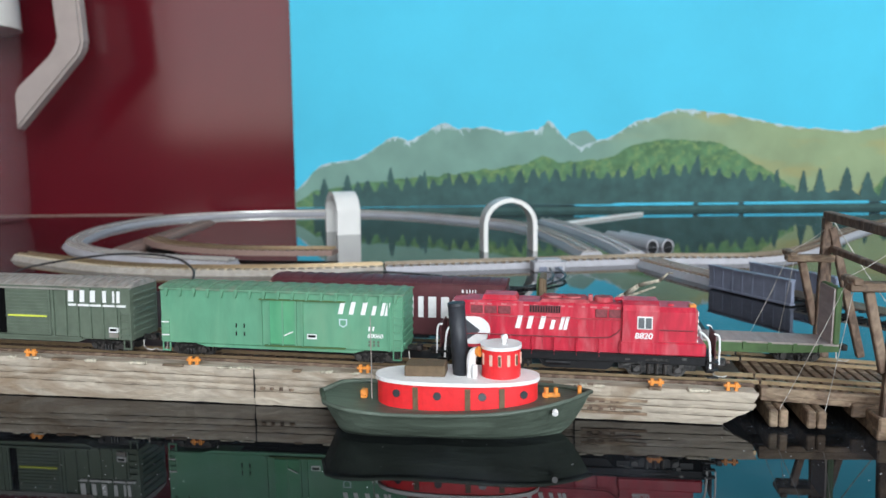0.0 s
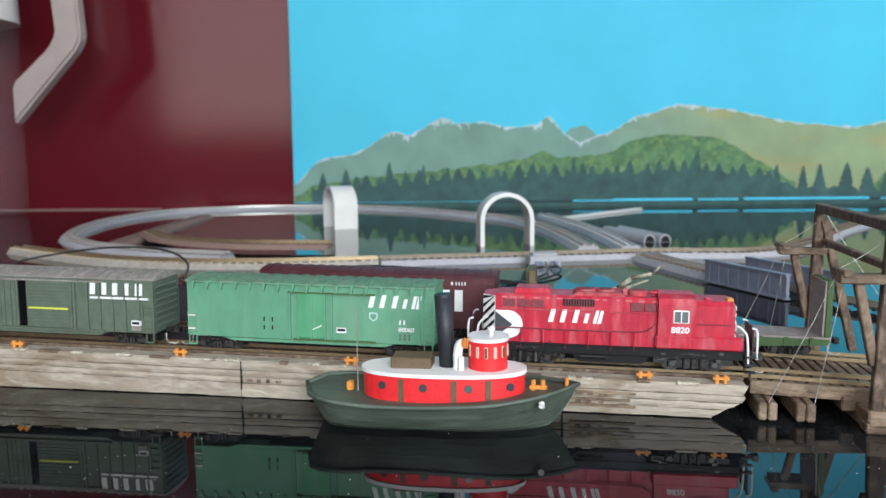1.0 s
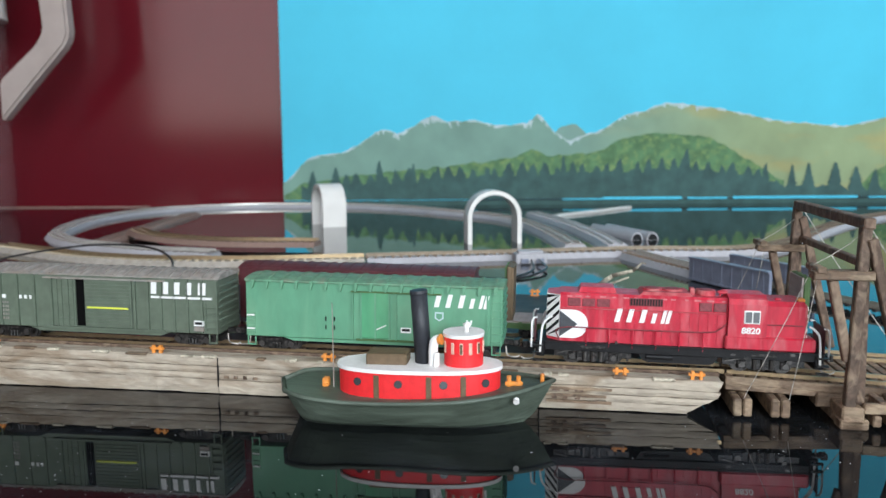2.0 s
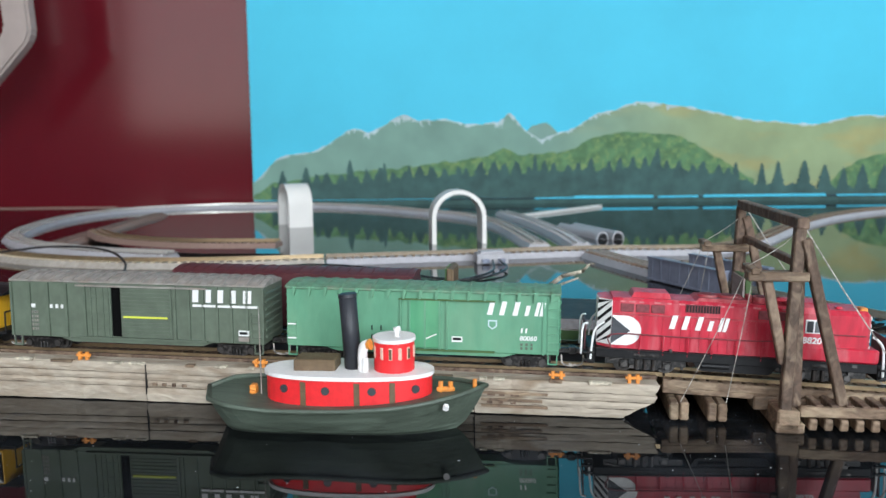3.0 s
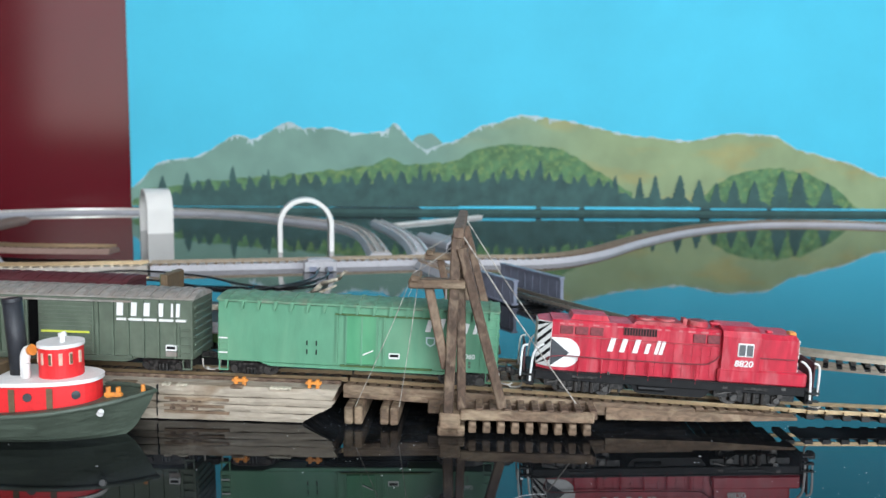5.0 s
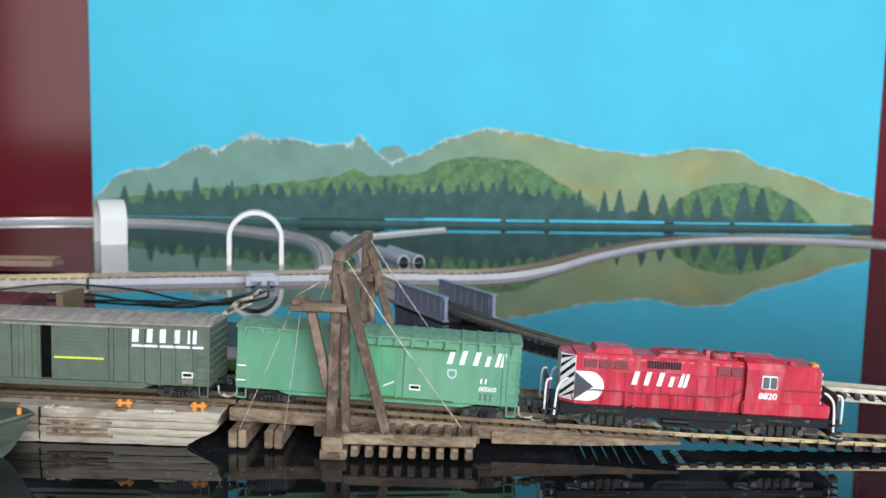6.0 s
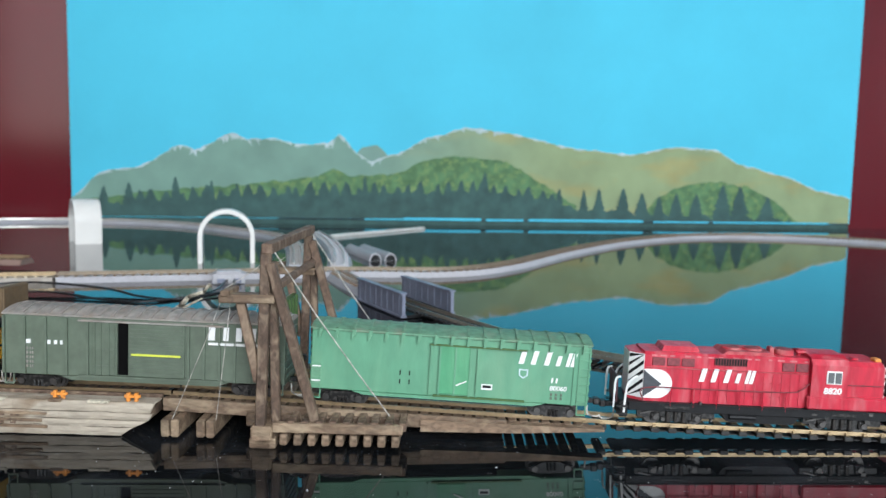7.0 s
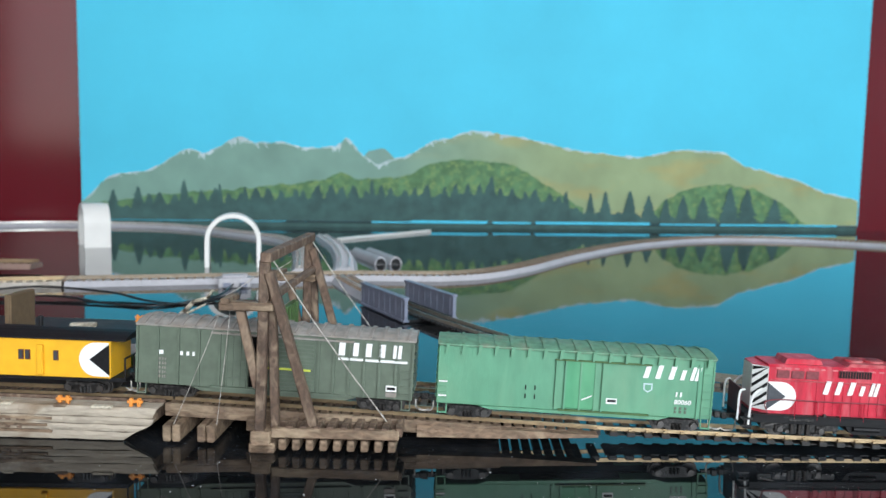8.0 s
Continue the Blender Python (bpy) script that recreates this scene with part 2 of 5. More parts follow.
# ---- mesh helpers ----
def box(bm, x0, x1, y0, y1, z0, z1, bevel=0.0):
    m = bmesh.ops.create_cube(bm, size=1.0, matrix=Matrix.LocRotScale(((x0 + x1) / 2, (y0 + y1) / 2, (z0 + z1) / 2), None, (abs(x1 - x0), abs(y1 - y0), abs(z1 - z0))))
    if bevel:
        edges = list({e for v in m["verts"] for e in v.link_edges})
        bmesh.ops.bevel(bm, geom=edges, offset=bevel, segments=1, affect="EDGES", profile=0.5)
    return bm


def beam(bm, a, b, w, h=None, bevel=0.0, up=(0, 0, 1)):
    """A squared timber from a to b."""
    a, b = Vector(a), Vector(b)
    d = b - a
    x = d.normalized()
    u = Vector(up)
    if abs(x.dot(u)) > 0.95:
        u = Vector((1, 0, 0))
    y = u.cross(x).normalized()
    z = x.cross(y)
    m = Matrix((x * d.length, y * w, z * (h or w))).transposed().to_4x4()
    m.translation = (a + b) / 2
    r = bmesh.ops.create_cube(bm, size=1.0, matrix=m)
    if bevel:
        edges = list({e for v in r["verts"] for e in v.link_edges})
        bmesh.ops.bevel(bm, geom=edges, offset=bevel, segments=1, affect="EDGES")
    return bm


def cyl(bm, a, b, r0, r1=None, seg=12):
    a, b = Vector(a), Vector(b)
    d = b - a
    m = Matrix.Translation((a + b) / 2) @ d.to_track_quat("Z", "Y").to_matrix().to_4x4()
    bmesh.ops.create_cone(bm, cap_ends=True, segments=seg, radius1=r0, radius2=r0 if r1 is None else r1, depth=d.length, matrix=m)
    return bm


def prism(bm, outline, axis, a, b):
    """An outline in the two other axes, drawn out along axis (0 x, 1 y, 2 z) from a to b."""
    def at(p, q):
        return {0: (q, p[0], p[1]), 1: (p[0], q, p[1]), 2: (p[0], p[1], q)}[axis]
    lo = [bm.verts.new(at(p, a)) for p in outline]
    hi = [bm.verts.new(at(p, b)) for p in outline]
    n = len(outline)
    bm.faces.new(lo)
    bm.faces.new(list(reversed(hi)))
    for i in range(n):
        bm.faces.new((lo[i], hi[i], hi[(i + 1) % n], lo[(i + 1) % n]))
    bmesh.ops.recalc_face_normals(bm, faces=bm.faces[:])
    return bm


def tube(bm, pts, r, seg=6):
    """A round cord or wire along points."""
    pts = [Vector(p) for p in pts]
    rings = []
    for i, p in enumerate(pts):
        d = (pts[min(i + 1, len(pts) - 1)] - pts[max(i - 1, 0)]).normalized()
        side = d.cross(Vector((0, 0, 1)))
        side = side.normalized() if side.length > 1e-4 else Vector((1, 0, 0))
        up = side.cross(d)
        rings.append([bm.verts.new(p + r * (math.cos(k * math.tau / seg) * side + math.sin(k * math.tau / seg) * up)) for k in range(seg)])
    for a, b in zip(rings, rings[1:]):
        for k in range(seg):
            bm.faces.new((a[k], a[(k + 1) % seg], b[(k + 1) % seg], b[k]))
    bm.faces.new(list(reversed(rings[0])))
    bm.faces.new(rings[-1])
    bmesh.ops.recalc_face_normals(bm, faces=bm.faces[:])
    return bm


def mesh_of(name, bm, material, smooth=False):
    me = bpy.data.meshes.new(name)
    bm.to_mesh(me)
    bm.free()
    me.materials.append(material)
    if smooth:
        me.shade_smooth()
    return me


def part(name, bm, material, parent=None, label="", smooth=False):
    ob = new(name, mesh_of(name, bm, material, smooth))
    ob.parent = parent
    return tagged(ob, label) if label else ob


def structure(name, bm, material, label, category):
    return tagged(part(name, bm, material), label, category, kind="structure")


def thing(name, label, category, group="", m=None):
    ob = new(name)
    if m is not None:
        ob.matrix_world = m
    return tagged(ob, label, category, group)


def B():
    return bmesh.new()


def words(text, size, slant=0.0, bold=0.0):
    """Lettering as a mesh in the x-z plane, facing -y, starting at the origin."""
    cu = bpy.data.curves.new("lettering", "FONT")
    cu.body, cu.size, cu.extrude, cu.shear, cu.offset = text, size, 0.0001, slant, bold
    ob = bpy.data.objects.new("lettering", cu)
    scene.collection.objects.link(ob)
    dg = bpy.context.evaluated_depsgraph_get()
    me = bpy.data.meshes.new_from_object(ob.evaluated_get(dg))
    bpy.data.objects.remove(ob)
    bm = B()
    bm.from_mesh(me)
    bpy.data.meshes.remove(me)
    bm.transform(pose(0, 0, 0, 90, 0, 0))
    return bm


def mark_bars(x, z, h, y, widths, slant=0.25, gap=0.16, low=()):
    """Plain slanted bars, one for each sign of a company mark, each narrower than the room that it takes."""
    bars = []
    for i, w in enumerate(widths):
        hh = h * (0.74 if i in low else 1.0)
        if w > 0:
            x1 = x + (0.48 * w if w > 0.4 else w) * h
            bars.append(prism(B(), [(x, z), (x1, z), (x1 + slant * hh, z + hh), (x + slant * hh, z + hh)], 1, y - 0.0003, y + 0.0001))
        x += (abs(w) + gap) * h
    return bars


def marks(name, bars, material, parent, label=""):
    for bm in bars:
        part(name, bm, material, parent, label)


def spline(pts, steps):
    """A smooth line through points."""
    pts = [Vector(p) for p in pts]
    q = [2 * pts[0] - pts[1]] + pts + [2 * pts[-1] - pts[-2]]
    out = []
    for i in range(1, len(q) - 2):
        for k in range(steps):
            t = k / steps
            a, b, c, d = q[i - 1], q[i], q[i + 1], q[i + 2]
            out.append(0.5 * ((2 * b) + (c - a) * t + (2 * a - 5 * b + 4 * c - d) * t * t + (3 * b - a - 3 * c + d) * t ** 3))
    return out + [pts[-1]]


# ---- the line of the railway: s along it, n across it, away from the camera ----
LINE = pose(0.28, 0.7084, 0, 0, 0, -9.27)


# along the barge the deck rises slightly away from the apron
BARGE = LINE @ pose(0, 0, 0, 0, 0.785, 0)


def rail_top(s):
    if s < 0.008:
        return 0.0138 - 0.0137 * s
    if s < 0.160:
        return 0.0137 - 0.046 * (s - 0.008)
    return max(0.0036, 0.0067 - 0.024 * (s - 0.160))


def on_line(s, n, z):
    return LINE @ Vector((s, n, z))


# ---- the table, and an unseen room added round it to bounce the light ----
structure("table_top", box(B(), -1.7, 2.7, -0.35, 1.815, -0.03, 0.0), M["table"], "polished black glossy table top with dust specks", "table")
bm = B()
box(bm, -1.62, 2.62, -0.25, 1.75, -0.75, -0.03)
structure("table_base", bm, M["black"], "black panelled base below the table top", "table")
structure("wall_back", box(B(), -1.7, 2.9, 1.815, 1.9, -0.75, 1.75), M["maroon"], "glossy maroon painted panel wall behind the table", "wall")
structure("baseboard", box(B(), -0.70, -0.33, 1.809, 1.815, 0.0, 0.002), M["brown_bed"], "dull thin strip along the wall foot", "trim")
structure("floor", box(B(), -3.0, 3.0, -1.7, 1.9, -0.8, -0.75), M["room_floor"], "grey-brown wooden room floor, added out of view", "floor")
structure("ceiling", box(B(), -3.1, 3.1, -1.7, 1.95, 1.75, 1.8), M["room_ceiling"], "white room ceiling, added out of view", "ceiling")
structure("wall_west", box(B(), -3.1, -3.0, -1.6, 1.9, -0.8, 1.75), M["room_wall"], "plain pale room wall, added out of view", "wall")
structure("wall_north_west", box(B(), -3.0, -1.7, 1.84, 1.9, -0.75, 1.75), M["room_wall"], "plain pale room wall, added out of view", "wall")


def wall_with_windows(name, length, openings, z0, z1, m):
    """A wall along x with openings (x0, x1) between the heights z0 and z1."""
    bm = B()
    edge = -length / 2
    for a, b in openings:
        box(bm, edge, a, -0.05, 0.05, -0.8, 1.75)
        box(bm, a, b, -0.05, 0.05, -0.8, z0)
        box(bm, a, b, -0.05, 0.05, z1, 1.75)
        edge = b
    box(bm, edge, length / 2, -0.05, 0.05, -0.8, 1.75)
    structure(name, bm, M["room_wall"], "pale room wall with window openings, added out of view", "wall").matrix_world = m


# The wider south opening is made up to hold the main fill lamp.
wall_with_windows("wall_south", 6.0, [(-1.55, -0.55), (-0.05, 1.95)], 0.2, 1.5, pose(0, -1.65, 0))
wall_with_windows("wall_east", 3.5, [(-0.15, 1.35)], 0.2, 1.5, pose(3.05, 0.0, 0, 0, 0, 90))

# ---- the painted backdrop board ----
def ridge_at(pts, x, rough=0.0, seed=0.0):
    for (x0, z0), (x1, z1) in zip(pts, pts[1:]):
        if x0 <= x <= x1:
            f = (x - x0) / (x1 - x0)
            f = f * f * (3 - 2 * f) * 0.5 + f * 0.5
            return z0 + (z1 - z0) * f + rough * noise.noise((x * 60, seed, 0)) + 0.5 * rough * noise.noise((x * 190, seed, 3))
    return pts[-1][1]


def painted_shape(name, pts, y, base, material, parent, rough=0.002, seed=0.0, label="", step=0.004):
    """A painted area below a ridge line, as a thin coat on the board."""
    bm = B()
    x0, x1 = pts[0][0], pts[-1][0]
    k = int((x1 - x0) / step)
    top, low = [], []
    for i in range(k + 1):
        x = x0 + (x1 - x0) * i / k
        z = max(base + 0.0005, ridge_at(pts, x, rough, seed))
        top.append(bm.verts.new((x, y, z)))
        low.append(bm.verts.new((x, y, base)))
    for i in range(k):
        bm.faces.new((low[i], low[i + 1], top[i + 1], top[i]))
    return part(name, bm, material, parent, label)


RIDGE = [(-0.092, 0.040), (-0.040, 0.086), (0.011, 0.092), (0.090, 0.133), (0.110, 0.124), (0.172, 0.155), (0.200, 0.144), (0.240, 0.147),
         (0.290, 0.137), (0.335, 0.141), (0.355, 0.157), (0.385, 0.125), (0.410, 0.111), (0.455, 0.125), (0.516, 0.156), (0.586, 0.175),
         (0.651, 0.167), (0.791, 0.141), (0.890, 0.133), (0.979, 0.149), (1.059, 0.146), (1.107, 0.120), (1.202, 0.099), (1.276, 0.072), (1.343, 0.060)]
BACK_RIDGE = [(0.372, 0.108), (0.395, 0.136), (0.420, 0.141), (0.448, 0.118)]
HILL = [(-0.09, 0.020), (-0.055, 0.040), (0.029, 0.053), (0.141, 0.063), (0.257, 0.075), (0.316, 0.084), (0.345, 0.098), (0.375, 0.085), (0.456, 0.091),
        (0.507, 0.116), (0.558, 0.124), (0.642, 0.119), (0.685, 0.102), (0.718, 0.079), (0.790, 0.040)]
HILL_EAST = [(0.925, 0.030), (0.945, 0.054), (0.994, 0.078), (1.051, 0.087), (1.121, 0.080), (1.181, 0.054), (1.235, 0.013)]


def painted_tree(parent, x, z0, h, w, y):
    """One painted fir: a ragged cone of brush strokes."""
    bm = B()
    rows = 7
    pts = [(x - 0.5 * w, z0)]
    left, right = [], []
    for i in range(rows):
        f = i / rows
        ww = 0.62 * w * (1 - f) ** 0.8
        left.append((x - ww * random.uniform(0.8, 1.05), z0 + h * f))
        left.append((x - ww * random.uniform(0.55, 0.75), z0 + h * (f + 0.5 / rows)))
        right.append((x + ww * random.uniform(0.8, 1.05), z0 + h * f))
        right.append((x + ww * random.uniform(0.55, 0.75), z0 + h * (f + 0.5 / rows)))
    tip = (x + random.uniform(-0.1, 0.1) * w, z0 + h)
    outline = left + [tip] + right[::-1]
    mid = [bm.verts.new((px, y, pz)) for px, pz in outline]
    # one strip from side to side, row by row
    k = len(left)
    for i in range(k - 1):
        bm.faces.new((mid[i], mid[i + 1], mid[-2 - i], mid[-1 - i]))
    bm.faces.new((mid[k - 1], mid[k], mid[k + 1]))
    return part("painted_tree", bm, M["tree_paint"], parent)


def backdrop():
    board = thing("backdrop_board", "sky-blue backdrop board hand-painted with mountains and dark firs", "painting")
    part("board", box(B(), -0.0915, 1.346, 1.806, 1.811, 0.009, 0.80), M["sky_paint"], board)
    painted_shape("far_mountain", BACK_RIDGE, 1.8056, 0.02, M["blue_mountain_paint"], board, 0.002, 5.0)
    snow = [(x, z + 0.0013) for x, z in RIDGE]
    painted_shape("snow_line", snow, 1.8053, 0.02, M["snow_paint"], board, 0.0036, 2.0, "white snow along the ridge")
    painted_shape("mountain", [(x, z - 0.0006) for x, z in RIDGE], 1.8050, 0.0105, M["mountain_paint"], board, 0.0044, 3.0)
    rnd = random.Random(31)
    for x0, x1, k, drop in ((-0.045, 0.030, 6, 0.006), (0.075, 0.125, 9, 0.010), (0.150, 0.215, 11, 0.012), (0.235, 0.300, 7, 0.006), (0.325, 0.375, 11, 0.016), (0.392, 0.430, 6, 0.010), (0.455, 0.560, 10, 0.006), (0.565, 0.640, 12, 0.009), (0.95, 1.06, 8, 0.004)):
        bm = B()
        for i in range(k):
            x = rnd.uniform(x0, x1)
            z = ridge_at(RIDGE, x) + 0.0006
            w, d, lean = rnd.uniform(0.0015, 0.0050), drop * rnd.uniform(0.4, 1.2), rnd.uniform(-0.006, 0.006)
            y = 1.80488 - 0.00001 * i
            bm.faces.new([bm.verts.new(p) for p in ((x - w, y, z - 0.0012), (x + lean, y, z - d), (x + w, y, z - 0.0016), (x + 0.2 * w, y, z))])
        part("snow_cap", bm, M["snow_paint"], board, "brushed white snow strokes below the peak")
    painted_shape("foothill", HILL, 1.8044, 0.012, M["hill_paint"], board, 0.004, 9.0)
    painted_shape("foothill", HILL_EAST, 1.8044, 0.012, M["hill_paint"], board, 0.004, 11.0)
    forest = [(-0.06, 0.032), (0.07, 0.039), (0.20, 0.048), (0.35, 0.052), (0.5, 0.058), (0.62, 0.062), (0.72, 0.051), (0.79, 0.032), (0.93, 0.024), (1.22, 0.016)]
    painted_shape("forest", forest, 1.8041, 0.0105, M["tree_paint"], board, 0.008, 13.0, "dark painted forest edge")
    for x, h, w in [(-0.040, 0.052, 0.026), (0.001, 0.058, 0.030), (0.077, 0.070, 0.026), (0.105, 0.054, 0.02), (0.137, 0.065, 0.020), (0.180, 0.06, 0.026),
                    (0.400, 0.077, 0.022), (0.616, 0.087, 0.034), (0.756, 0.060, 0.026), (0.803, 0.058, 0.024), (0.832, 0.061, 0.028), (0.879, 0.062, 0.036),
                    (0.916, 0.054, 0.034), (0.950, 0.049, 0.026), (0.984, 0.054, 0.034), (1.024, 0.053, 0.034), (1.077, 0.072, 0.042), (1.112, 0.069, 0.044), (1.169, 0.051, 0.038)]:
        painted_tree(board, x, 0.0105, h, w, 1.80348 - 0.0002 * (x + 0.04))
    for i in range(34):
        x = 0.02 + 0.022 * i + random.uniform(-0.006, 0.006)
        painted_tree(board, x, 0.0105, ridge_at(forest, x) + random.uniform(0.001, 0.014), random.uniform(0.032, 0.048), 1.8040 - 0.000014 * i)
    # Dark strip stands in for the shaded gap between board and table.
    part("shore_line", box(B(), 0.25, 1.343, 1.8028, 1.8060, 0.0086, 0.0102), M["foot_shade_paint"], board, "dark line in place of the shaded gap along the foot")
    for x0, x1, z1 in [(0.40, 0.47, 0.0108), (0.47, 0.61, 0.0130), (0.62, 0.69, 0.0118), (0.70, 0.92, 0.0128), (0.94, 1.05, 0.0112), (1.06, 1.30, 0.0116)]:
        part("water_stroke", box(B(), x0, x1, 1.8024, 1.8028, 0.0084, z1), M["sky_paint"], board, "light blue painted water stroke")
    part("foot_strip", box(B(), -0.09, 1.344, 1.806, 1.811, 0.0, 0.009), M["tree_paint"], board)


backdrop()


# ---- loose track of the layout behind ----
def track(name, label, pts, bed, tie, rail, width=0.025, bed_h=0.0045, z0=0.0, spacing=0.0072, steps=10, group="layout track"):
    """A length of model track: roadbed with sloped shoulders, ties and two rails."""
    ob = thing(name, label, "model track", group)
    line = spline([(x, y, z) for x, y, *r in pts for z in ((r[0] if r else 0.0) + z0,)], steps)
    prof = [(-0.5, 0.0), (-0.36, 1.0), (0.36, 1.0), (0.5, 0.0)]

    def sweep(profile):
        bm = B()
        rings = []
        for i, p in enumerate(line):
            d = line[min(i + 1, len(line) - 1)] - line[max(i - 1, 0)]
            side = Vector((d.y, -d.x, 0)).normalized()
            rings.append([bm.verts.new(p + side * a + Vector((0, 0, b))) for a, b in profile])
        k = len(profile)
        for a, b in zip(rings, rings[1:]):
            for j in range(k):
                bm.faces.new((a[j], a[(j + 1) % k], b[(j + 1) % k], b[j]))
        bm.faces.new(list(reversed(rings[0])))
        bm.faces.new(rings[-1])
        bmesh.ops.recalc_face_normals(bm, faces=bm.faces[:])
        return bm
    if bed is not None:
        part("roadbed", sweep([(a * width, b * bed_h) for a, b in prof]), bed, ob)
    else:
        bed_h = 0.0
    dist, acc = 0.0, 0.0
    me = mesh_of("tie", box(B(), -0.0011, 0.0011, -0.0085, 0.0085, 0, 0.0012), tie)
    for a, b in zip(line, line[1:]):
        seg = (b - a).length
        while acc < dist + seg:
            p = a.lerp(b, (acc - dist) / seg)
            t = new("tie", me)
            t.parent = ob
            t.matrix_world = Matrix.Translation(p + Vector((0, 0, bed_h - 0.0001))) @ Matrix.Rotation(math.atan2(b.y - a.y, b.x - a.x), 4, "Z") @ Matrix.Rotation(-math.asin((b.z - a.z) / max(seg, 1e-6)), 4, "Y")
            acc += spacing
        dist += seg
    for c in (-0.0045, 0.0045):
        part("rail", sweep([(c - 0.0004, bed_h + 0.001), (c - 0.0003, bed_h + 0.0030), (c + 0.0003, bed_h + 0.0030), (c + 0.0004, bed_h + 0.001)]), rail, ob)
    return ob


GREY = "grey plastic roadbed track with brown ties lying on the table"
track("yard_track", "pale grey roadbed track with a cut end, golden sheen in its tie colour", [(-0.243, 1.190), (-0.185, 1.147), (-0.12, 1.103), (-0.04, 1.076), (0.04, 1.072), (0.118, 1.082)],
      M["sheen_bed"], M["gold_tie"], M["rail"], steps=8)
track("main_track", GREY, [(0.12, 1.082), (0.226, 1.098), (0.35, 1.118), (0.445, 1.118), (0.515, 1.172), (0.62, 1.312),
                           (0.75, 1.455), (0.90, 1.558), (1.04, 1.56), (1.15, 1.475), (1.24, 1.36), (1.36, 1.22)], M["roadbed"], M["tie_brown"], M["old_rail"], steps=8)
track("loop_track", GREY, [(-0.02, 1.122), (-0.09, 1.150), (-0.138, 1.181), (-0.175, 1.208), (-0.213, 1.250), (-0.25, 1.31), (-0.283, 1.42), (-0.298, 1.55), (-0.275, 1.68), (-0.19, 1.757), (-0.09, 1.780), (0.03, 1.762), (0.125, 1.695), (0.20, 1.600),
                           (0.262, 1.51), (0.292, 1.40), (0.303, 1.29), (0.309, 1.16)], M["roadbed"], M["loop_tie"], M["steel"], steps=8)
track("siding_track", "grey plastic roadbed track leading to the girder bridge", [(0.347, 1.098), (0.359, 1.045), (0.3735, 0.990)], M["roadbed"], M["tie_brown"], M["steel"], steps=8)
track("bridge_track", "black-tied track crossing the girder bridge and curving to the shore", [(0.3735, 0.99, 0.003), (0.388, 0.949, 0.003), (0.409, 0.893, 0.003), (0.445, 0.825, 0.002), (0.49, 0.775, 0.001), (0.56, 0.738, 0.0), (0.66, 0.712, 0.0), (0.80, 0.690, 0.0)],
      None, M["black_tie"], M["worn_rail"], steps=8, spacing=0.0055)
track("curved_track", "loose brown curved track lying across the layout", [(-0.158, 1.305), (-0.110, 1.235), (-0.03, 1.182), (0.066, 1.168)], M["brown_bed"], M["tie_brown"], M["rail"], z0=0.004, steps=14)
track("crossing_track", "loose brown straight track laid inside the loop", [(-0.165, 1.225), (-0.18, 1.42), (-0.19, 1.61)], M["brown_bed"], M["brown_bed"], M["brown_bed"], steps=10, bed_h=0.003)
track("branch_track", GREY, [(0.318, 1.56), (0.340, 1.40), (0.348, 1.26), (0.347, 1.15)], M["roadbed"], M["roadbed"], M["steel"], steps=8)


def girder_bridge():
    ob = thing("girder_bridge", "slate-grey plate girder bridge on the siding", "bridge")
    a, b = Vector((0.3755, 0.9855, 0)), Vector((0.4010, 0.9120, 0))
    d = (b - a).normalized()
    side = Vector((d.y, -d.x, 0))
    for k in (-1, 1):
        o = side * (0.0175 * k)
        g = part("girder", beam(B(), a + o + Vector((0, 0, 0.0088)), b + o + Vector((0, 0, 0.0088)), 0.0022, 0.0145), M["girder"], ob)
        for z in (0.0015, 0.0163):
            part("flange", beam(B(), a + o + Vector((0, 0, z)), b + o + Vector((0, 0, z)), 0.0045, 0.0012), M["girder"], g)
        for i in range(8):
            p = a.lerp(b, (i + 0.5) / 8) + o
            part("stiffener", beam(B(), p + Vector((0, 0, 0.002)), p + Vector((0, 0, 0.0160)), 0.0028, 0.0008, up=d), M["girder"], g)
    part("floor_plate", beam(B(), a + Vector((0, 0, 0.0015)), b + Vector((0, 0, 0.0015)), 0.034, 0.002), M["black"], ob)


girder_bridge()


def arch(m, label):
    """A tall arch of white plastic strip."""
    bm = B()
    w, h, t, d = 0.0272, 0.0535, 0.0042, 0.015
    def rim(r, top):
        pts = [(-r, 0.0)]
        c = top - r
        pts += [(-r * math.cos(a), c + r * math.sin(a)) for a in [math.pi * i / 20 for i in range(21)]]
        return pts + [(r, 0.0)]
    o, i = rim(w, h), rim(w - t, h - t)
    rings = []
    for y in (-d, d):
        rings.append(([bm.verts.new((p[0], y, p[1])) for p in o], [bm.verts.new((p[0], y, p[1])) for p in i]))
    for k in range(len(o) - 1):
        for (oo, ii) in rings:
            bm.faces.new((oo[k], oo[k + 1], ii[k + 1], ii[k]))
        bm.faces.new((rings[0][0][k], rings[1][0][k], rings[1][0][k + 1], rings[0][0][k + 1]))
        bm.faces.new((rings[0][1][k], rings[0][1][k + 1], rings[1][1][k + 1], rings[1][1][k]))
    for k in (0, -1):
        bm.faces.new((rings[0][0][k], rings[0][1][k], rings[1][1][k], rings[1][0][k]))
    bmesh.ops.recalc_face_normals(bm, faces=bm.faces[:])
    ob = part("tunnel_arch", bm, M["white_plastic"])
    ob.matrix_world = m
    tagged(ob, label, "arch", "white arches")


arch(pose(0.2353, 1.2225, 0, 0, 0, 6), "white plastic arch standing astride the grey track")
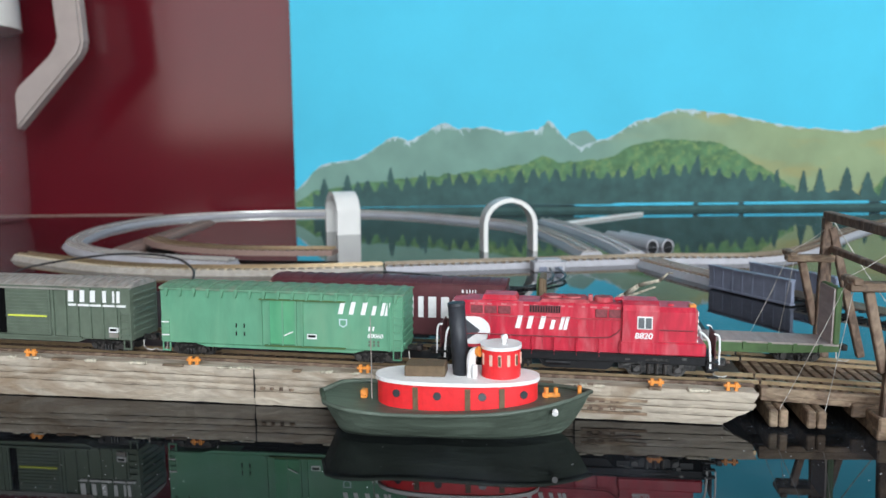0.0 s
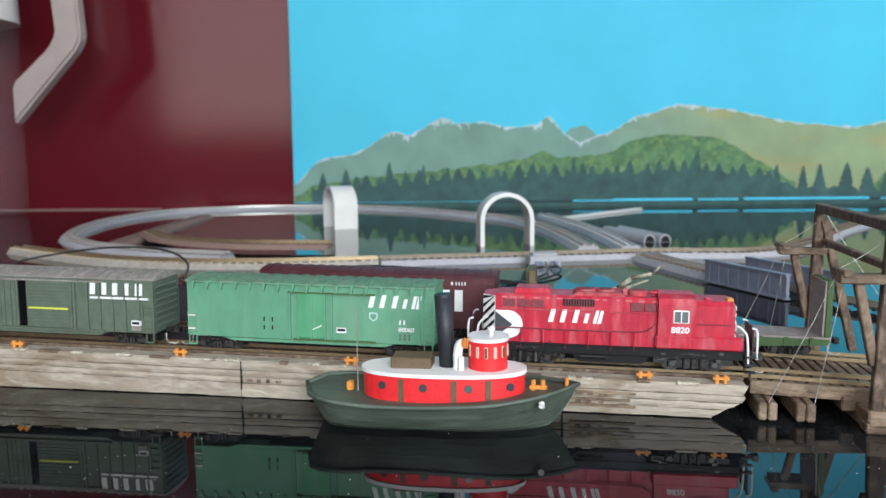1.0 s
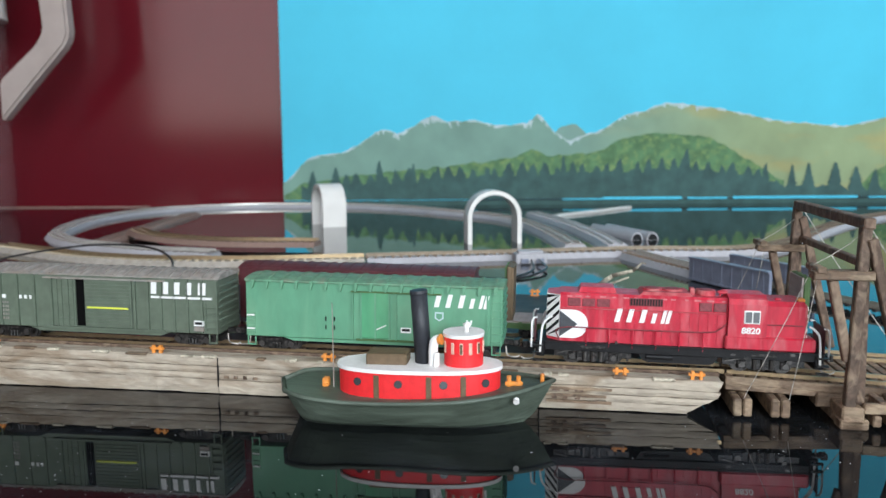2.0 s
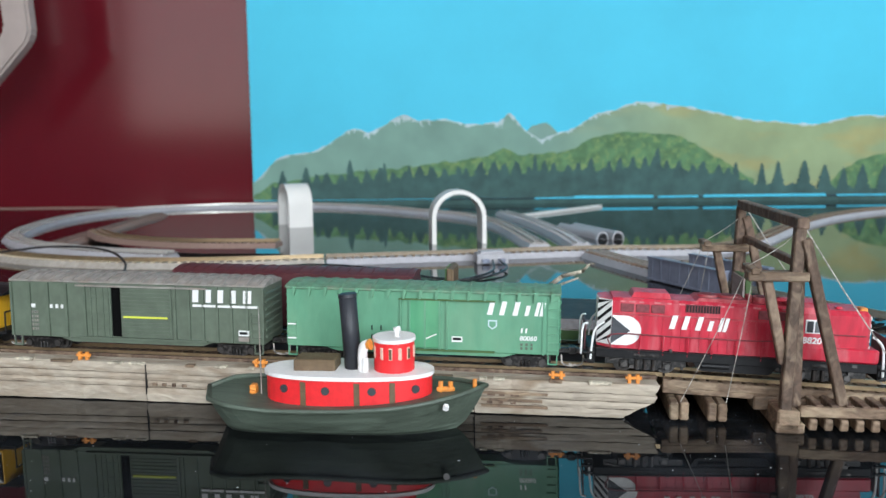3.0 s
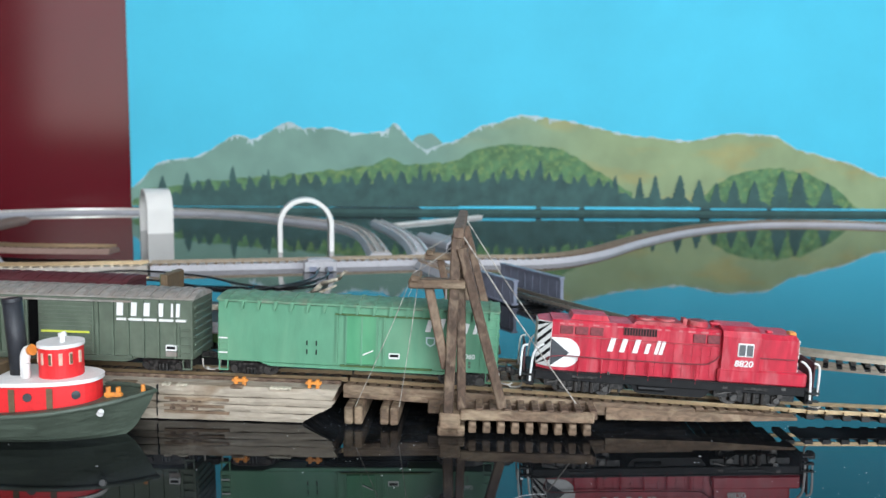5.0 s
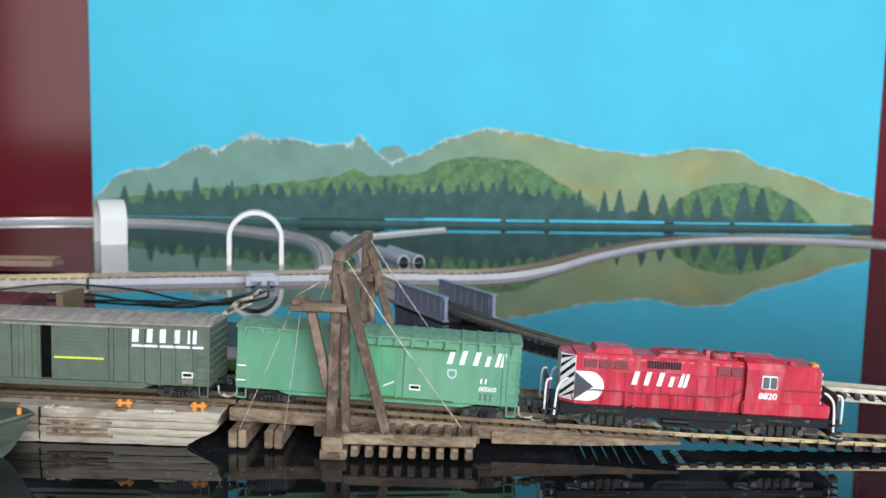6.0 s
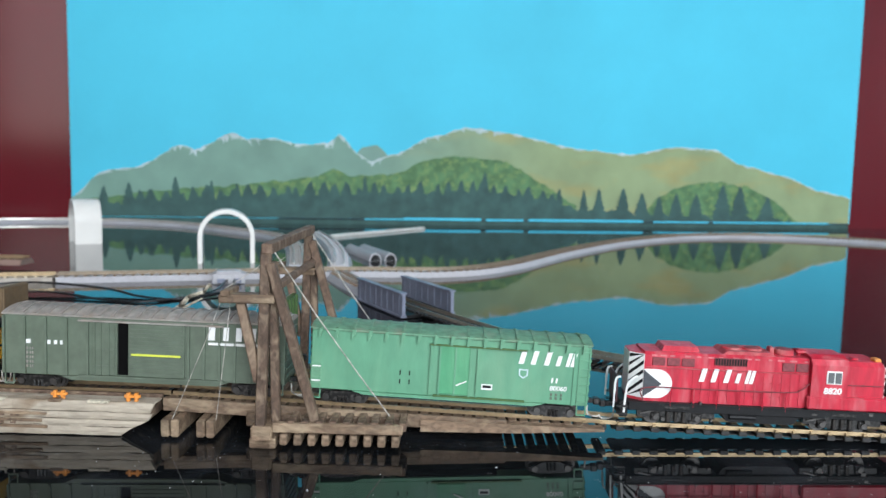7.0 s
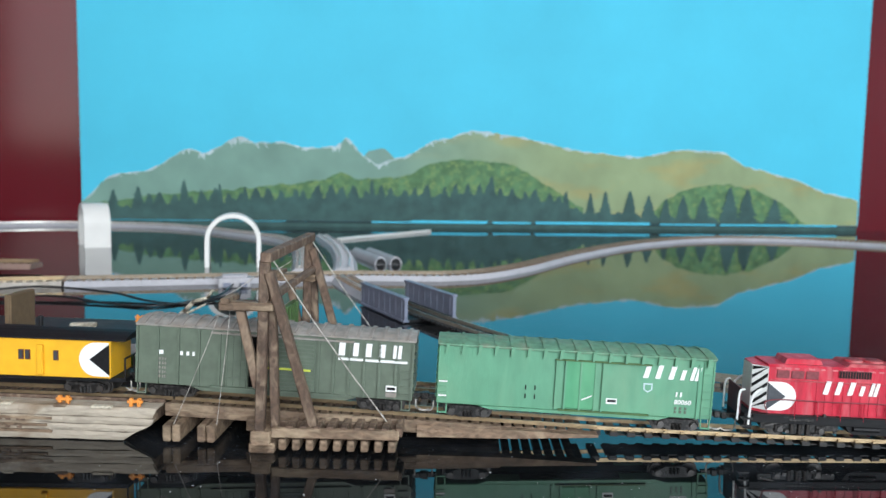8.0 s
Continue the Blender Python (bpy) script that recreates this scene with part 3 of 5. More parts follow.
arch(pose(0.040, 1.428, 0, 0, 0, -66), "white plastic arch turned side-on, standing inside the loop")


def loose_rails():
    ob = thing("loose_roadbed", "two grey roadbed shells lying side by side", "model track")
    d = Vector((0.026, -0.112, 0)).normalized()
    for k in (0.0, 0.016):
        a = Vector((0.362 + k, 1.335, 0.0))
        bm = B()
        ring0, ring1 = [], []
        side = Vector((-d.y, d.x, 0))
        for i in range(9):
            t = math.pi * i / 8
            off = side * (0.0068 * math.cos(t)) + Vector((0, 0, 0.0085 * math.sin(t)))
            ring0.append(bm.verts.new(a + off))
            ring1.append(bm.verts.new(a + d * 0.105 + off))
        for i in range(8):
            bm.faces.new((ring0[i], ring0[i + 1], ring1[i + 1], ring1[i]))
        bm.faces.new(ring0)
        bm.faces.new(ring1[::-1])
        shell = part("shell", bm, M["roadbed"], ob)
        # Shell is solid; a black panel on its end paints the hollow's shade.
        mouth = [a + d * 0.1052 + side * (0.0054 * math.cos(math.pi * i / 8)) + Vector((0, 0, 0.0002 + 0.0066 * math.sin(math.pi * i / 8))) for i in range(9)]
        bm = B()
        near = [bm.verts.new(p) for p in mouth]
        back = [bm.verts.new(p - d * 0.001) for p in mouth]
        bm.faces.new(near)
        bm.faces.new(back[::-1])
        for i in range(9):
            bm.faces.new((near[i], back[i], back[(i + 1) % 9], near[(i + 1) % 9]))
        part("hollow_end", bm, M["black"], shell, "black panel in place of the shaded hollow end")
    st = thing("loose_strip", "pale narrow strip of roadbed lying on the table", "model track")
    part("strip", beam(B(), (0.342, 1.525, 0.002), (0.492, 1.70, 0.002), 0.009, 0.004, 0.0008), M["white_plastic"], st)


loose_rails()


def feeder_box():
    ob = thing("power_feeder", "grey clip-on power feeder on the track edge with black leads", "track feeder", m=pose(0.256, 1.071, 0, 0, 0, 6))
    part("housing", box(B(), -0.013, 0.013, -0.006, 0.010, 0.0, 0.0085, 0.0008), M["roadbed"], ob)
    part("cap", box(B(), -0.010, 0.010, -0.004, 0.008, 0.0085, 0.0105, 0.0005), M["roadbed"], ob)
    for x in (-0.006, 0.007):
        part("socket", box(B(), x - 0.003, x + 0.003, -0.0085, -0.0055, 0.001, 0.0045), M["girder"], ob)


feeder_box()


def cable(name, label, pts, r=0.0009):
    ob = tagged(part(name, tube(B(), spline(pts, 8), r), M["wire"], smooth=True), label, "wire", "black feeder wires")
    return ob


cable("feeder_wire", "black feeder wire looping down from the track feeder", [(0.262, 1.060, 0.004), (0.262, 1.02, 0.0025), (0.235, 0.985, 0.001), (0.205, 0.995, 0.0012), (0.17, 1.02, 0.004), (0.11, 1.035, 0.006), (0.05, 1.02, 0.0012)])
cable("feeder_wire", "black feeder wire looping down from the track feeder", [(0.256, 1.060, 0.004), (0.250, 1.015, 0.0015), (0.215, 0.975, 0.001), (0.18, 0.985, 0.001), (0.13, 1.01, 0.003), (0.06, 1.0, 0.0012)])
cable("slack_wire", "thin black wire arching over the layout track", [(-0.185, 1.055, 0.0012), (-0.165, 1.06, 0.010), (-0.10, 1.06, 0.019), (-0.05, 1.05, 0.018), (-0.025, 1.03, 0.010), (-0.018, 1.0, 0.0012)])


def driftwood():
    """A bleached, forked twig that leans on the barge's edge."""
    ob = thing("driftwood_branch", "bleached forked driftwood twig lying on the barge deck", "branch")
    a, b = on_line(-0.052, 0.1245, 0.0130), on_line(-0.014, 0.097, 0.038)
    pts = [a.lerp(b, f) + Vector((0.0012 * math.sin(f * 17), 0, 0.0012 * math.sin(f * 23))) for f in (0, 0.2, 0.4, 0.6, 0.8, 0.92, 1.0)]
    bm = B()
    for i, (p, q) in enumerate(zip(pts, pts[1:])):
        cyl(bm, p, q, 0.0019 - 0.00027 * i, 0.0019 - 0.00027 * (i + 1), 8)
    part("stem", bm, M["driftwood"], ob, smooth=True)
    part("fork", cyl(B(), a.lerp(b, 0.12), a.lerp(b, 0.72) + Vector((0.0022, 0, -0.0022)), 0.0012, 0.0004, 7), M["driftwood"], ob, smooth=True)


driftwood()


def jug():
    ob = thing("plastic_jug", "large clear plastic jug with a white lid and angular handle", "jug", m=pose(-0.560, 1.660, 0))
    bm = B()
    prof = [(0.060, 0.0), (0.067, 0.006), (0.070, 0.03), (0.069, 0.172), (0.066, 0.180), (0.070, 0.188), (0.072, 0.300)]
    rings = [[bm.verts.new((r * math.cos(k * math.tau / 40), r * math.sin(k * math.tau / 40), z)) for k in range(40)] for r, z in prof]
    for a, b in zip(rings, rings[1:]):
        for k in range(40):
            bm.faces.new((a[k], a[(k + 1) % 40], b[(k + 1) % 40], b[k]))
    bm.faces.new(rings[0][::-1])
    bmesh.ops.recalc_face_normals(bm, faces=bm.faces[:])
    body = part("body", bm, M["clear"], ob, smooth=True)
    part("lid", cyl(B(), (0, 0, 0.300), (0, 0, 0.40), 0.074, 0.070, 40), M["white_plastic"], ob, "white plastic lid")
    bm = prism(B(), [(0.070, 0.143), (0.174, 0.258), (0.181, 0.275), (0.174, 0.41), (0.068, 0.43), (0.068, 0.40), (0.133, 0.395), (0.141, 0.280), (0.128, 0.258), (0.070, 0.205)], 1, -0.013, 0.013)
    bmesh.ops.bevel(bm, geom=bm.edges[:], offset=0.004, segments=2, affect="EDGES")
    part("handle", bm, M["handle"], ob, "pale angular plastic handle")


jug()


# ---- the car float barge ----
def worn_plank(a, b, y0, y1, z0, z1, lean=0.0, seed=0.0, sink=0.0):
    """A plank with a nibbled, uneven face; lean cuts its end back towards the foot."""
    bm = B()
    k = max(8, int((b - a) / 0.004))
    rings = []
    for i in range(k + 1):
        x = a + (b - a) * i / k
        q = noise.noise((x * 170, seed, 0.0)) * 0.00065 + noise.noise((x * 25, seed, 2.0)) * 0.0005
        low = z0 + sink * x
        r = noise.noise((x * 260, seed, 5.0)) * 0.0003
        t = noise.noise((x * 210, seed, 9.0)) * 0.0003
        cut = lean if i == k else 0.0
        rings.append([bm.verts.new(p) for p in ((x - cut * (z1 - z0), y0 + q + 0.0002, low + r), (x - cut * (z1 - z0) * 0.5, y0 + q - 0.0001, (low + z1) / 2), (x, y0 + q + 0.0002, z1 + t), (x, y1, z1 + t), (x - cut * (z1 - z0), y1, low + r))])
    for p, n in zip(rings, rings[1:]):
        for j in range(5):
            bm.faces.new((p[j], p[(j + 1) % 5], n[(j + 1) % 5], n[j]))
    bm.faces.new(rings[0][::-1])
    bm.faces.new(rings[-1])
    bmesh.ops.recalc_face_normals(bm, faces=bm.faces[:])
    return bm


def barge():
    ob = thing("barge", "weathered pale wooden car barge with planked sides moored on the table", "barge", m=BARGE)
    W0, W1, END = -0.0150, 0.140, -0.45
    part("core", prism(B(), [(END, 0.0006 + 0.0137 * END), (-0.0125, 0.0004), (-0.0012, 0.0068), (-0.0012, 0.0112), (END, 0.0112)], 1, W0 + 0.0012, W1 - 0.001), M["brown_wood"], ob)
    cuts = [END, -0.331, -0.183, -0.0625, 0.0]
    rows = [(0.0004, 0.00305), (0.0033, 0.00555), (0.0058, 0.00815), (0.0084, 0.0118)]
    for a, b in zip(cuts, cuts[1:]):
        for k, (z0, z1) in enumerate(rows):
            out = 0.00014 * random.uniform(-1, 1)
            lean = 0.0
            end = b - 0.0002
            if b == 0.0 and k < 2:
                lean, end = 1.9, -0.0120 + 1.9 * (z1 - 0.0006)
            elif b == 0.0:
                lean, end = 0.5, -0.0008 if k == 2 else 0.0
            bm = worn_plank(a + 0.0002, end, W0 + out, W0 + 0.0016, z0, z1, lean, 7.3 * k + 31 * a, 0.0137 if k == 0 else 0.0)
            part("plank", bm, M["barge_wood"], ob)
    part("far_side", box(B(), END, -0.002, W1 - 0.0012, W1, 0.0006, 0.0117), M["barge_wood"], ob)
    part("deck_edge", box(B(), END, -0.0003, W0 + 0.0004, -0.0068, 0.0111, 0.0119, 0.0003), M["barge_wood"], ob, "pale worn deck edge")
    part("deck", box(B(), END, -0.0006, -0.0068, W1 - 0.0002, 0.0111, 0.0117), M["dark_deck"], ob, "dark grey painted deck")
    for n in (0.0, 0.033):
        for c in (-0.0045, 0.0045):
            part("rail", box(B(), END, 0.002, n + c - 0.0004, n + c + 0.0004, 0.0123, 0.0138), M["rail"], ob)
    me = mesh_of("tie", box(B(), -0.0011, 0.0011, -0.0074, 0.0074, 0.0112, 0.0125), M["brown_wood"])
    for n in (0.0, 0.033):
        for i in range(99):
            t = new("tie", me)
            t.parent = ob
            t.location = (-0.003 - 0.0045 * i, n, 0.0)
    part("guard_timber", box(B(), END, 0.0, -0.0074, -0.0060, 0.0117, 0.0131, 0.0002), M["brown_wood"], ob)
    # seams and rubbed marks in the side
    for s in (-0.0625, -0.183):
        part("seam", box(B(), s - 0.0002, s + 0.0002, W0 - 0.00045, W0 + 0.001, 0.0006, 0.0117), M["black"], ob)
    for z in (0.0068, 0.0043, 0.0021):
        part("rub_strip", box(B(), -0.060, -0.040 + 0.004 * random.random(), W0 - 0.0007, W0, z, z + 0.0009), M["apron_wood"], ob)
    for z in (0.0062, 0.0034):
        for i in range(3):
            x = -0.058 + 0.0040 * i
            part("stencil_bar", box(B(), x, x + random.uniform(0.0012, 0.0030), W0 - 0.0006, W0, z, z + random.uniform(0.0006, 0.0012)), M["brown_wood"], ob)
    for i in range(26):
        x = -0.40 + 0.0152 * i + random.uniform(-0.006, 0.006)
        part("splinter", box(B(), x, x + random.uniform(0.002, 0.009), W0 - 0.0004, W0 + 0.0022, 0.0113, 0.0121 + random.uniform(0, 0.0004), 0.0003), M["driftwood"] if i % 3 else M["apron_wood"], ob)
    part("yellow_fleck", box(B(), -0.3005, -0.2985, W0 - 0.0009, W0, 0.0036, 0.0048, 0.0003), M["orange"], ob, "orange fleck of paint")
    for i in range(4):
        x = -0.1805 + 0.0038 * i
        part("stencil_bar", box(B(), x, x + random.uniform(0.0012, 0.0028), W0 - 0.0006, W0, 0.0040, 0.0040 + random.uniform(0.0007, 0.0013)), M["brown_wood"], ob)


barge()


def cleat(s, n, z):
    """An orange H-shaped mooring cleat."""
    ob = thing("mooring_cleat", "small orange mooring cleat on the barge deck", "cleat", "barge cleats", m=BARGE @ pose(s, n, z))
    part("base", box(B(), -0.0024, 0.0024, -0.0013, 0.0013, 0, 0.0005), M["orange"], ob)
    for x in (-0.0014, 0.0014):
        part("post", box(B(), x - 0.0006, x + 0.0006, -0.0007, 0.0007, 0.0004, 0.0036, 0.0002), M["orange"], ob)
    part("bar", box(B(), -0.0028, 0.0028, -0.0006, 0.0006, 0.0018, 0.0028, 0.0002), M["orange"], ob)


for s in (-0.279, -0.2088, -0.1404, -0.0343, -0.0086):
    cleat(s, -0.0126, 0.0113)
for s in (-0.07, -0.004):
    cleat(s, 0.1372, 0.0117)
scrap = tagged(part("wood_scrap", box(B(), -0.0065, 0.0065, -0.0022, 0.0022, 0, 0.0022, 0.0004), M["driftwood"]), "small pale scrap of wood lying on the barge deck", "wood scrap")
scrap.matrix_world = BARGE @ pose(-0.092, 0.118, 0.0117, 0, 0, 14)


# ---- the apron bridge and its gantry ----
def apron():
    ob = thing("apron_bridge", "aged wooden apron bridge between barge and shore", "bridge", m=LINE)
    S0, S1 = 0.0015, 0.122

    def z(s):
        return rail_top(s)
    for n in (0.0, 0.033):
        for c in (-0.0045, 0.0045):
            part("rail", beam(B(), (0.003, n + c, z(0.003) - 0.0007), (0.150, n + c, z(0.150) - 0.0007), 0.0008, 0.0014), M["rail"], ob)
    for n in (-0.0092, 0.0, 0.0092, 0.0165, 0.024, 0.033, 0.0415):
        part("stringer", beam(B(), (S0, n, z(S0) - 0.0042), (S1, n, z(S1) - 0.0042), 0.0032, 0.0026, 0.0003), M["apron_wood"], ob)
    me = mesh_of("deck_tie", box(B(), -0.0014, 0.0014, -0.0084, 0.0425, -0.0009, 0.0009, 0.0002), M["apron_wood"])
    for i in range(38):
        s = S0 + 0.002 + 0.0039 * i
        t = new("deck_tie", me)
        t.parent = ob
        t.matrix_basis = pose(s, 0, z(s) - 0.0022)
    part("wheel_guard", beam(B(), (S0, -0.0100, z(S0) - 0.0022), (S1, -0.0100, z(S1) - 0.0022), 0.0020, 0.0028, 0.0003), M["apron_wood"], ob)
    part("end_ramp", prism(B(), [(S1 - 0.030, z(S1 - 0.030) - 0.0066), (S1 + 0.004, z(S1) - 0.0050), (0.156, z(0.156) - 0.0022), (0.156, z(0.156) - 0.0014), (S1 - 0.030, z(S1 - 0.030) - 0.0022)], 1, -0.0118, -0.0070), M["apron_wood"], ob)
    for s in (0.0030, 0.0063, 0.0152, 0.0185):
        part("cross_timber", box(B(), s, s + 0.0029, -0.0175, 0.055, 0.0010, 0.0072, 0.0005), M["apron_wood"], ob)
    part("sill_block", box(B(), 0.031, 0.039, -0.012, -0.004, 0.0036, 0.0085, 0.0005), M["apron_wood"], ob)


apron()


def side_platform():
    ob = thing("side_platform", "slatted brown timber walkway along the apron", "walkway", m=LINE)
    part("front_beam", box(B(), 0.0425, 0.0865, -0.0225, -0.0200, 0.0052, 0.0086, 0.0004), M["apron_wood"], ob)
    part("back_beam", box(B(), 0.0425, 0.0865, -0.0125, -0.0108, 0.0052, 0.0080, 0.0004), M["brown_wood"], ob)
    me = mesh_of("slat", box(B(), -0.0013, 0.0013, -0.0215, -0.0090, 0.0062, 0.0092, 0.0003), M["brown_wood"])
    me2 = mesh_of("tie_end", box(B(), -0.0013, 0.0013, -0.0232, -0.0120, 0.0012, 0.0050, 0.0004), M["apron_wood"])
    for i in range(9):
        for name, data, off in (("slat", me, 0.0022), ("tie_end", me2, 0.0)):
            t = new(name, data)
            t.parent = ob
            t.location = (0.0465 + 0.0047 * i + off, 0, 0)


side_platform()


def gantry():
    ob = thing("gantry", "weathered brown timber lifting gantry over the apron", "gantry", m=LINE)
    part("sill_beam", box(B(), 0.0355, 0.0425, -0.0235, 0.064, 0.0, 0.0075, 0.0006), M["apron_wood"], ob)
    for n, top in ((-0.0205, 0.0665), (0.0535, 0.0675)):
        foot = part("foot", box(B(), 0.0350, 0.0440, n - 0.003, n + 0.003, 0.0, 0.0035, 0.0005), M["apron_wood"], ob)
        part("post", beam(B(), (0.0382, n, 0.003), (0.0405, n, top), 0.0034, 0.0034, 0.0004), M["brown_wood"], ob)
        part("post", beam(B(), (0.0428, n + 0.0038, 0.003), (0.0418, n + 0.0036, top - 0.004), 0.0030, 0.0030, 0.0004), M["brown_wood"], ob)
        part("brace", beam(B(), (0.0420, n - 0.001, top - 0.004), (0.0565, n + 0.002, 0.0085), 0.0032, 0.0032, 0.0004), M["brown_wood"], ob)
        part("brace", beam(B(), (0.0315, n + 0.001, 0.049), (0.0375, n + 0.001, 0.022), 0.0030, 0.0030, 0.0004), M["brown_wood"], ob)
        part("arm", beam(B(), (0.0250, n, 0.0505), (0.0435, n, 0.0505), 0.0048, 0.0030, 0.0004), M["apron_wood"], ob)
        part("arm", beam(B(), (0.0262, n + 0.007, 0.0500), (0.0425, n + 0.007, 0.0500), 0.0026, 0.0026, 0.0004), M["brown_wood"], ob)
        part("arm_cross", beam(B(), (0.0272, n - 0.003, 0.0522), (0.0272, n + 0.010, 0.0522), 0.0030, 0.0022, 0.0004), M["apron_wood"], ob)
    part("top_beam", beam(B(), (0.0410, -0.0225, 0.0672), (0.0410, 0.0555, 0.0682), 0.0036, 0.0036, 0.0004), M["brown_wood"], ob)
    part("top_beam", beam(B(), (0.0425, -0.016, 0.0535), (0.0425, 0.055, 0.0545), 0.0026, 0.0026, 0.0004), M["brown_wood"], ob)
    for n in (-0.018, 0.052):
        top = Vector((0.0425, n, 0.0660))
        arm = Vector((0.0262, n, 0.0535))
        for name, a, b in (("cable", top, Vector((0.0815, n + 0.004, 0.0092))), 
                           ("cable", top, arm), ("cable", arm, Vector((0.0065, n + 0.002, 0.0068))), ("cable", arm + Vector((0.002, 0, 0)), Vector((0.0215, n + 0.003, 0.0068)))):
            sag = Vector((0, 0, -0.0012))
            part(name, tube(B(), [a, a.lerp(b, 0.35) + sag, a.lerp(b, 0.7) + sag * 0.7, b], 0.00022 if b.x > 0.05 else 0.00013, 5), M["string"], ob)


gantry()


def shore_track():
    ob = thing("shore_track", "shore track with golden rails and black ties resting on the table", "model track", m=LINE)
    end = 0.62

    def z(s):
        return rail_top(s)
    for c in (-0.0045, 0.0045):
        part("rail", beam(B(), (0.146, c, z(0.146) - 0.0006), (0.160, c, z(0.160) - 0.0008), 0.0007, 0.0014), M["rail"], ob)
        part("rail", beam(B(), (0.160, c, z(0.160) - 0.0008), (0.289, c, z(0.289) - 0.0008), 0.0007, 0.0014), M["rail"], ob)
        part("rail", beam(B(), (0.289, c, z(0.289) - 0.0008), (end, c, 0.0036 - 0.0008), 0.0007, 0.0014), M["rail"], ob)
    part("tie_web", beam(B(), (0.160, 0, rail_top(0.160) - 0.0029), (0.289, 0, rail_top(0.289) - 0.0029), 0.0105, 0.0004), M["black_tie"], ob)
    part("tie_web", box(B(), 0.289, end, -0.0052, 0.0052, 0.0005, 0.0009), M["black_tie"], ob)
    me = mesh_of("tie", box(B(), -0.0015, 0.0015, -0.0068, 0.0068, -0.0031, -0.0014, 0.0002), M["black_tie"])
    me2 = mesh_of("chair", box(B(), -0.0006, 0.0006, -0.0056, -0.0035, -0.0016, -0.0006), M["rail"])
    for i in range(76):
        s = 0.150 + 0.0062 * i
        t = new("tie", me)
        t.parent = ob
        t.location = (s, 0, z(s))
        if i < 60:
            c = new("chair", me2)
            c.parent = t


shore_track()


# ---- dust and lint on the black table ----
def table_dust():
    bm = B()
    rnd = random.Random(77)
    spots = [(rnd.uniform(0.06, 0.52), rnd.uniform(0.575, 0.70), rnd.uniform(0.00007, 0.00022)) for _ in range(150)]
    spots += [(rnd.uniform(0.12, 0.42), rnd.uniform(0.585, 0.67), rnd.uniform(0.0002, 0.00036)) for _ in range(12)]
    for x, y, r in spots:
        bmesh.ops.create_icosphere(bm, subdivisions=1, radius=r, matrix=Matrix.Translation((x, y, r * 0.4)) @ Matrix.Rotation(rnd.uniform(0, 3), 4, "Z") @ Matrix.Diagonal((rnd.uniform(0.8, 2.0), 1, 0.5, 1)))
    for x, y, a, k in ((0.322, 0.628, 0.5, 9), (0.245, 0.612, 1.9, 5), (0.180, 0.600, -0.4, 5), (0.395, 0.606, 0.2, 6)):
        p = Vector((x, y, 0.0001))
        for i in range(k):
            q = p + Vector((math.cos(a), math.sin(a), 0)) * 0.0016
            cyl(bm, p, q, 0.00006, 0.00006, 5)
            p, a = q, a + rnd.uniform(-0.25, 0.35)
    ob = part("table_dust", bm, M["lint"])
    tagged(ob, "pale dust specks and lint fibres on the black tabletop", "dust", kind="stuff")


table_dust()

# ---- rolling stock ----
def wheel_mesh(r, gauge=0.0082):
    bm = B()
    for c in (-1, 1):
        cyl(bm, (0, c * gauge / 2, 0), (0, c * (gauge / 2 + 0.0012), 0), r, seg=18)
        cyl(bm, (0, c * gauge / 2, 0), (0, c * (gauge / 2 - 0.0005), 0), r + 0.0005, seg=18)
        for k in range(3):
            a = k * math.tau / 3
            box(bm, 0.5 * r * math.cos(a) - 0.0003, 0.5 * r * math.cos(a) + 0.0003, c * (gauge / 2 + 0.001), c * (gauge / 2 + 0.0014), 0.5 * r * math.sin(a) - 0.0003, 0.5 * r * math.sin(a) + 0.0003)
    cyl(bm, (0, -gauge / 2, 0), (0, gauge / 2, 0), 0.0006, seg=8)
    return mesh_of("wheelset", bm, M["wheel"])


CAR_WHEEL, LOCO_WHEEL = wheel_mesh(0.0026), wheel_mesh(0.0031)
SPINNING = []


def freight_truck(parent, x):
    """A two-axle truck: side frames, bolster, springs and journal boxes."""
    bm = B()
    box(bm, x - 0.0015, x + 0.0015, -0.0062, 0.0062, 0.003, 0.0052)
    tr = part("truck", bm, M["truck"], parent)
    for sgn in (-1, 1):
        bm = B()
        y0, y1 = sorted((sgn * 0.0063, sgn * 0.0074))
        prism(bm, [(x - 0.0078, 0.0020), (x - 0.0062, 0.0020), (x - 0.0030, 0.0006), (x + 0.0030, 0.0006), (x + 0.0062, 0.0020), (x + 0.0078, 0.0020),
                   (x + 0.0078, 0.0036), (x + 0.0050, 0.0046), (x - 0.0050, 0.0046), (x - 0.0078, 0.0036)], 1, y0, y1)
        for k in (-0.0013, 0.0, 0.0013):
            cyl(bm, (x + k, sgn * 0.0078, 0.0010), (x + k, sgn * 0.0078, 0.0032), 0.0005, seg=6)
        part("side_frame", bm, M["truck"], tr)
        for k in (-0.0058, 0.0058):
            part("journal_box", cyl(B(), (x + k, sgn * 0.0072, 0.0027), (x + k, sgn * 0.0084, 0.0027), 0.0012, seg=10), M["wheel"], tr)
    for k in (-0.0058, 0.0058):
        w = new("wheelset", CAR_WHEEL)
        w.parent = tr
        SPINNING.append((w, x + k, 0.0026))
        w.location = (x + k, 0, 0.0026)


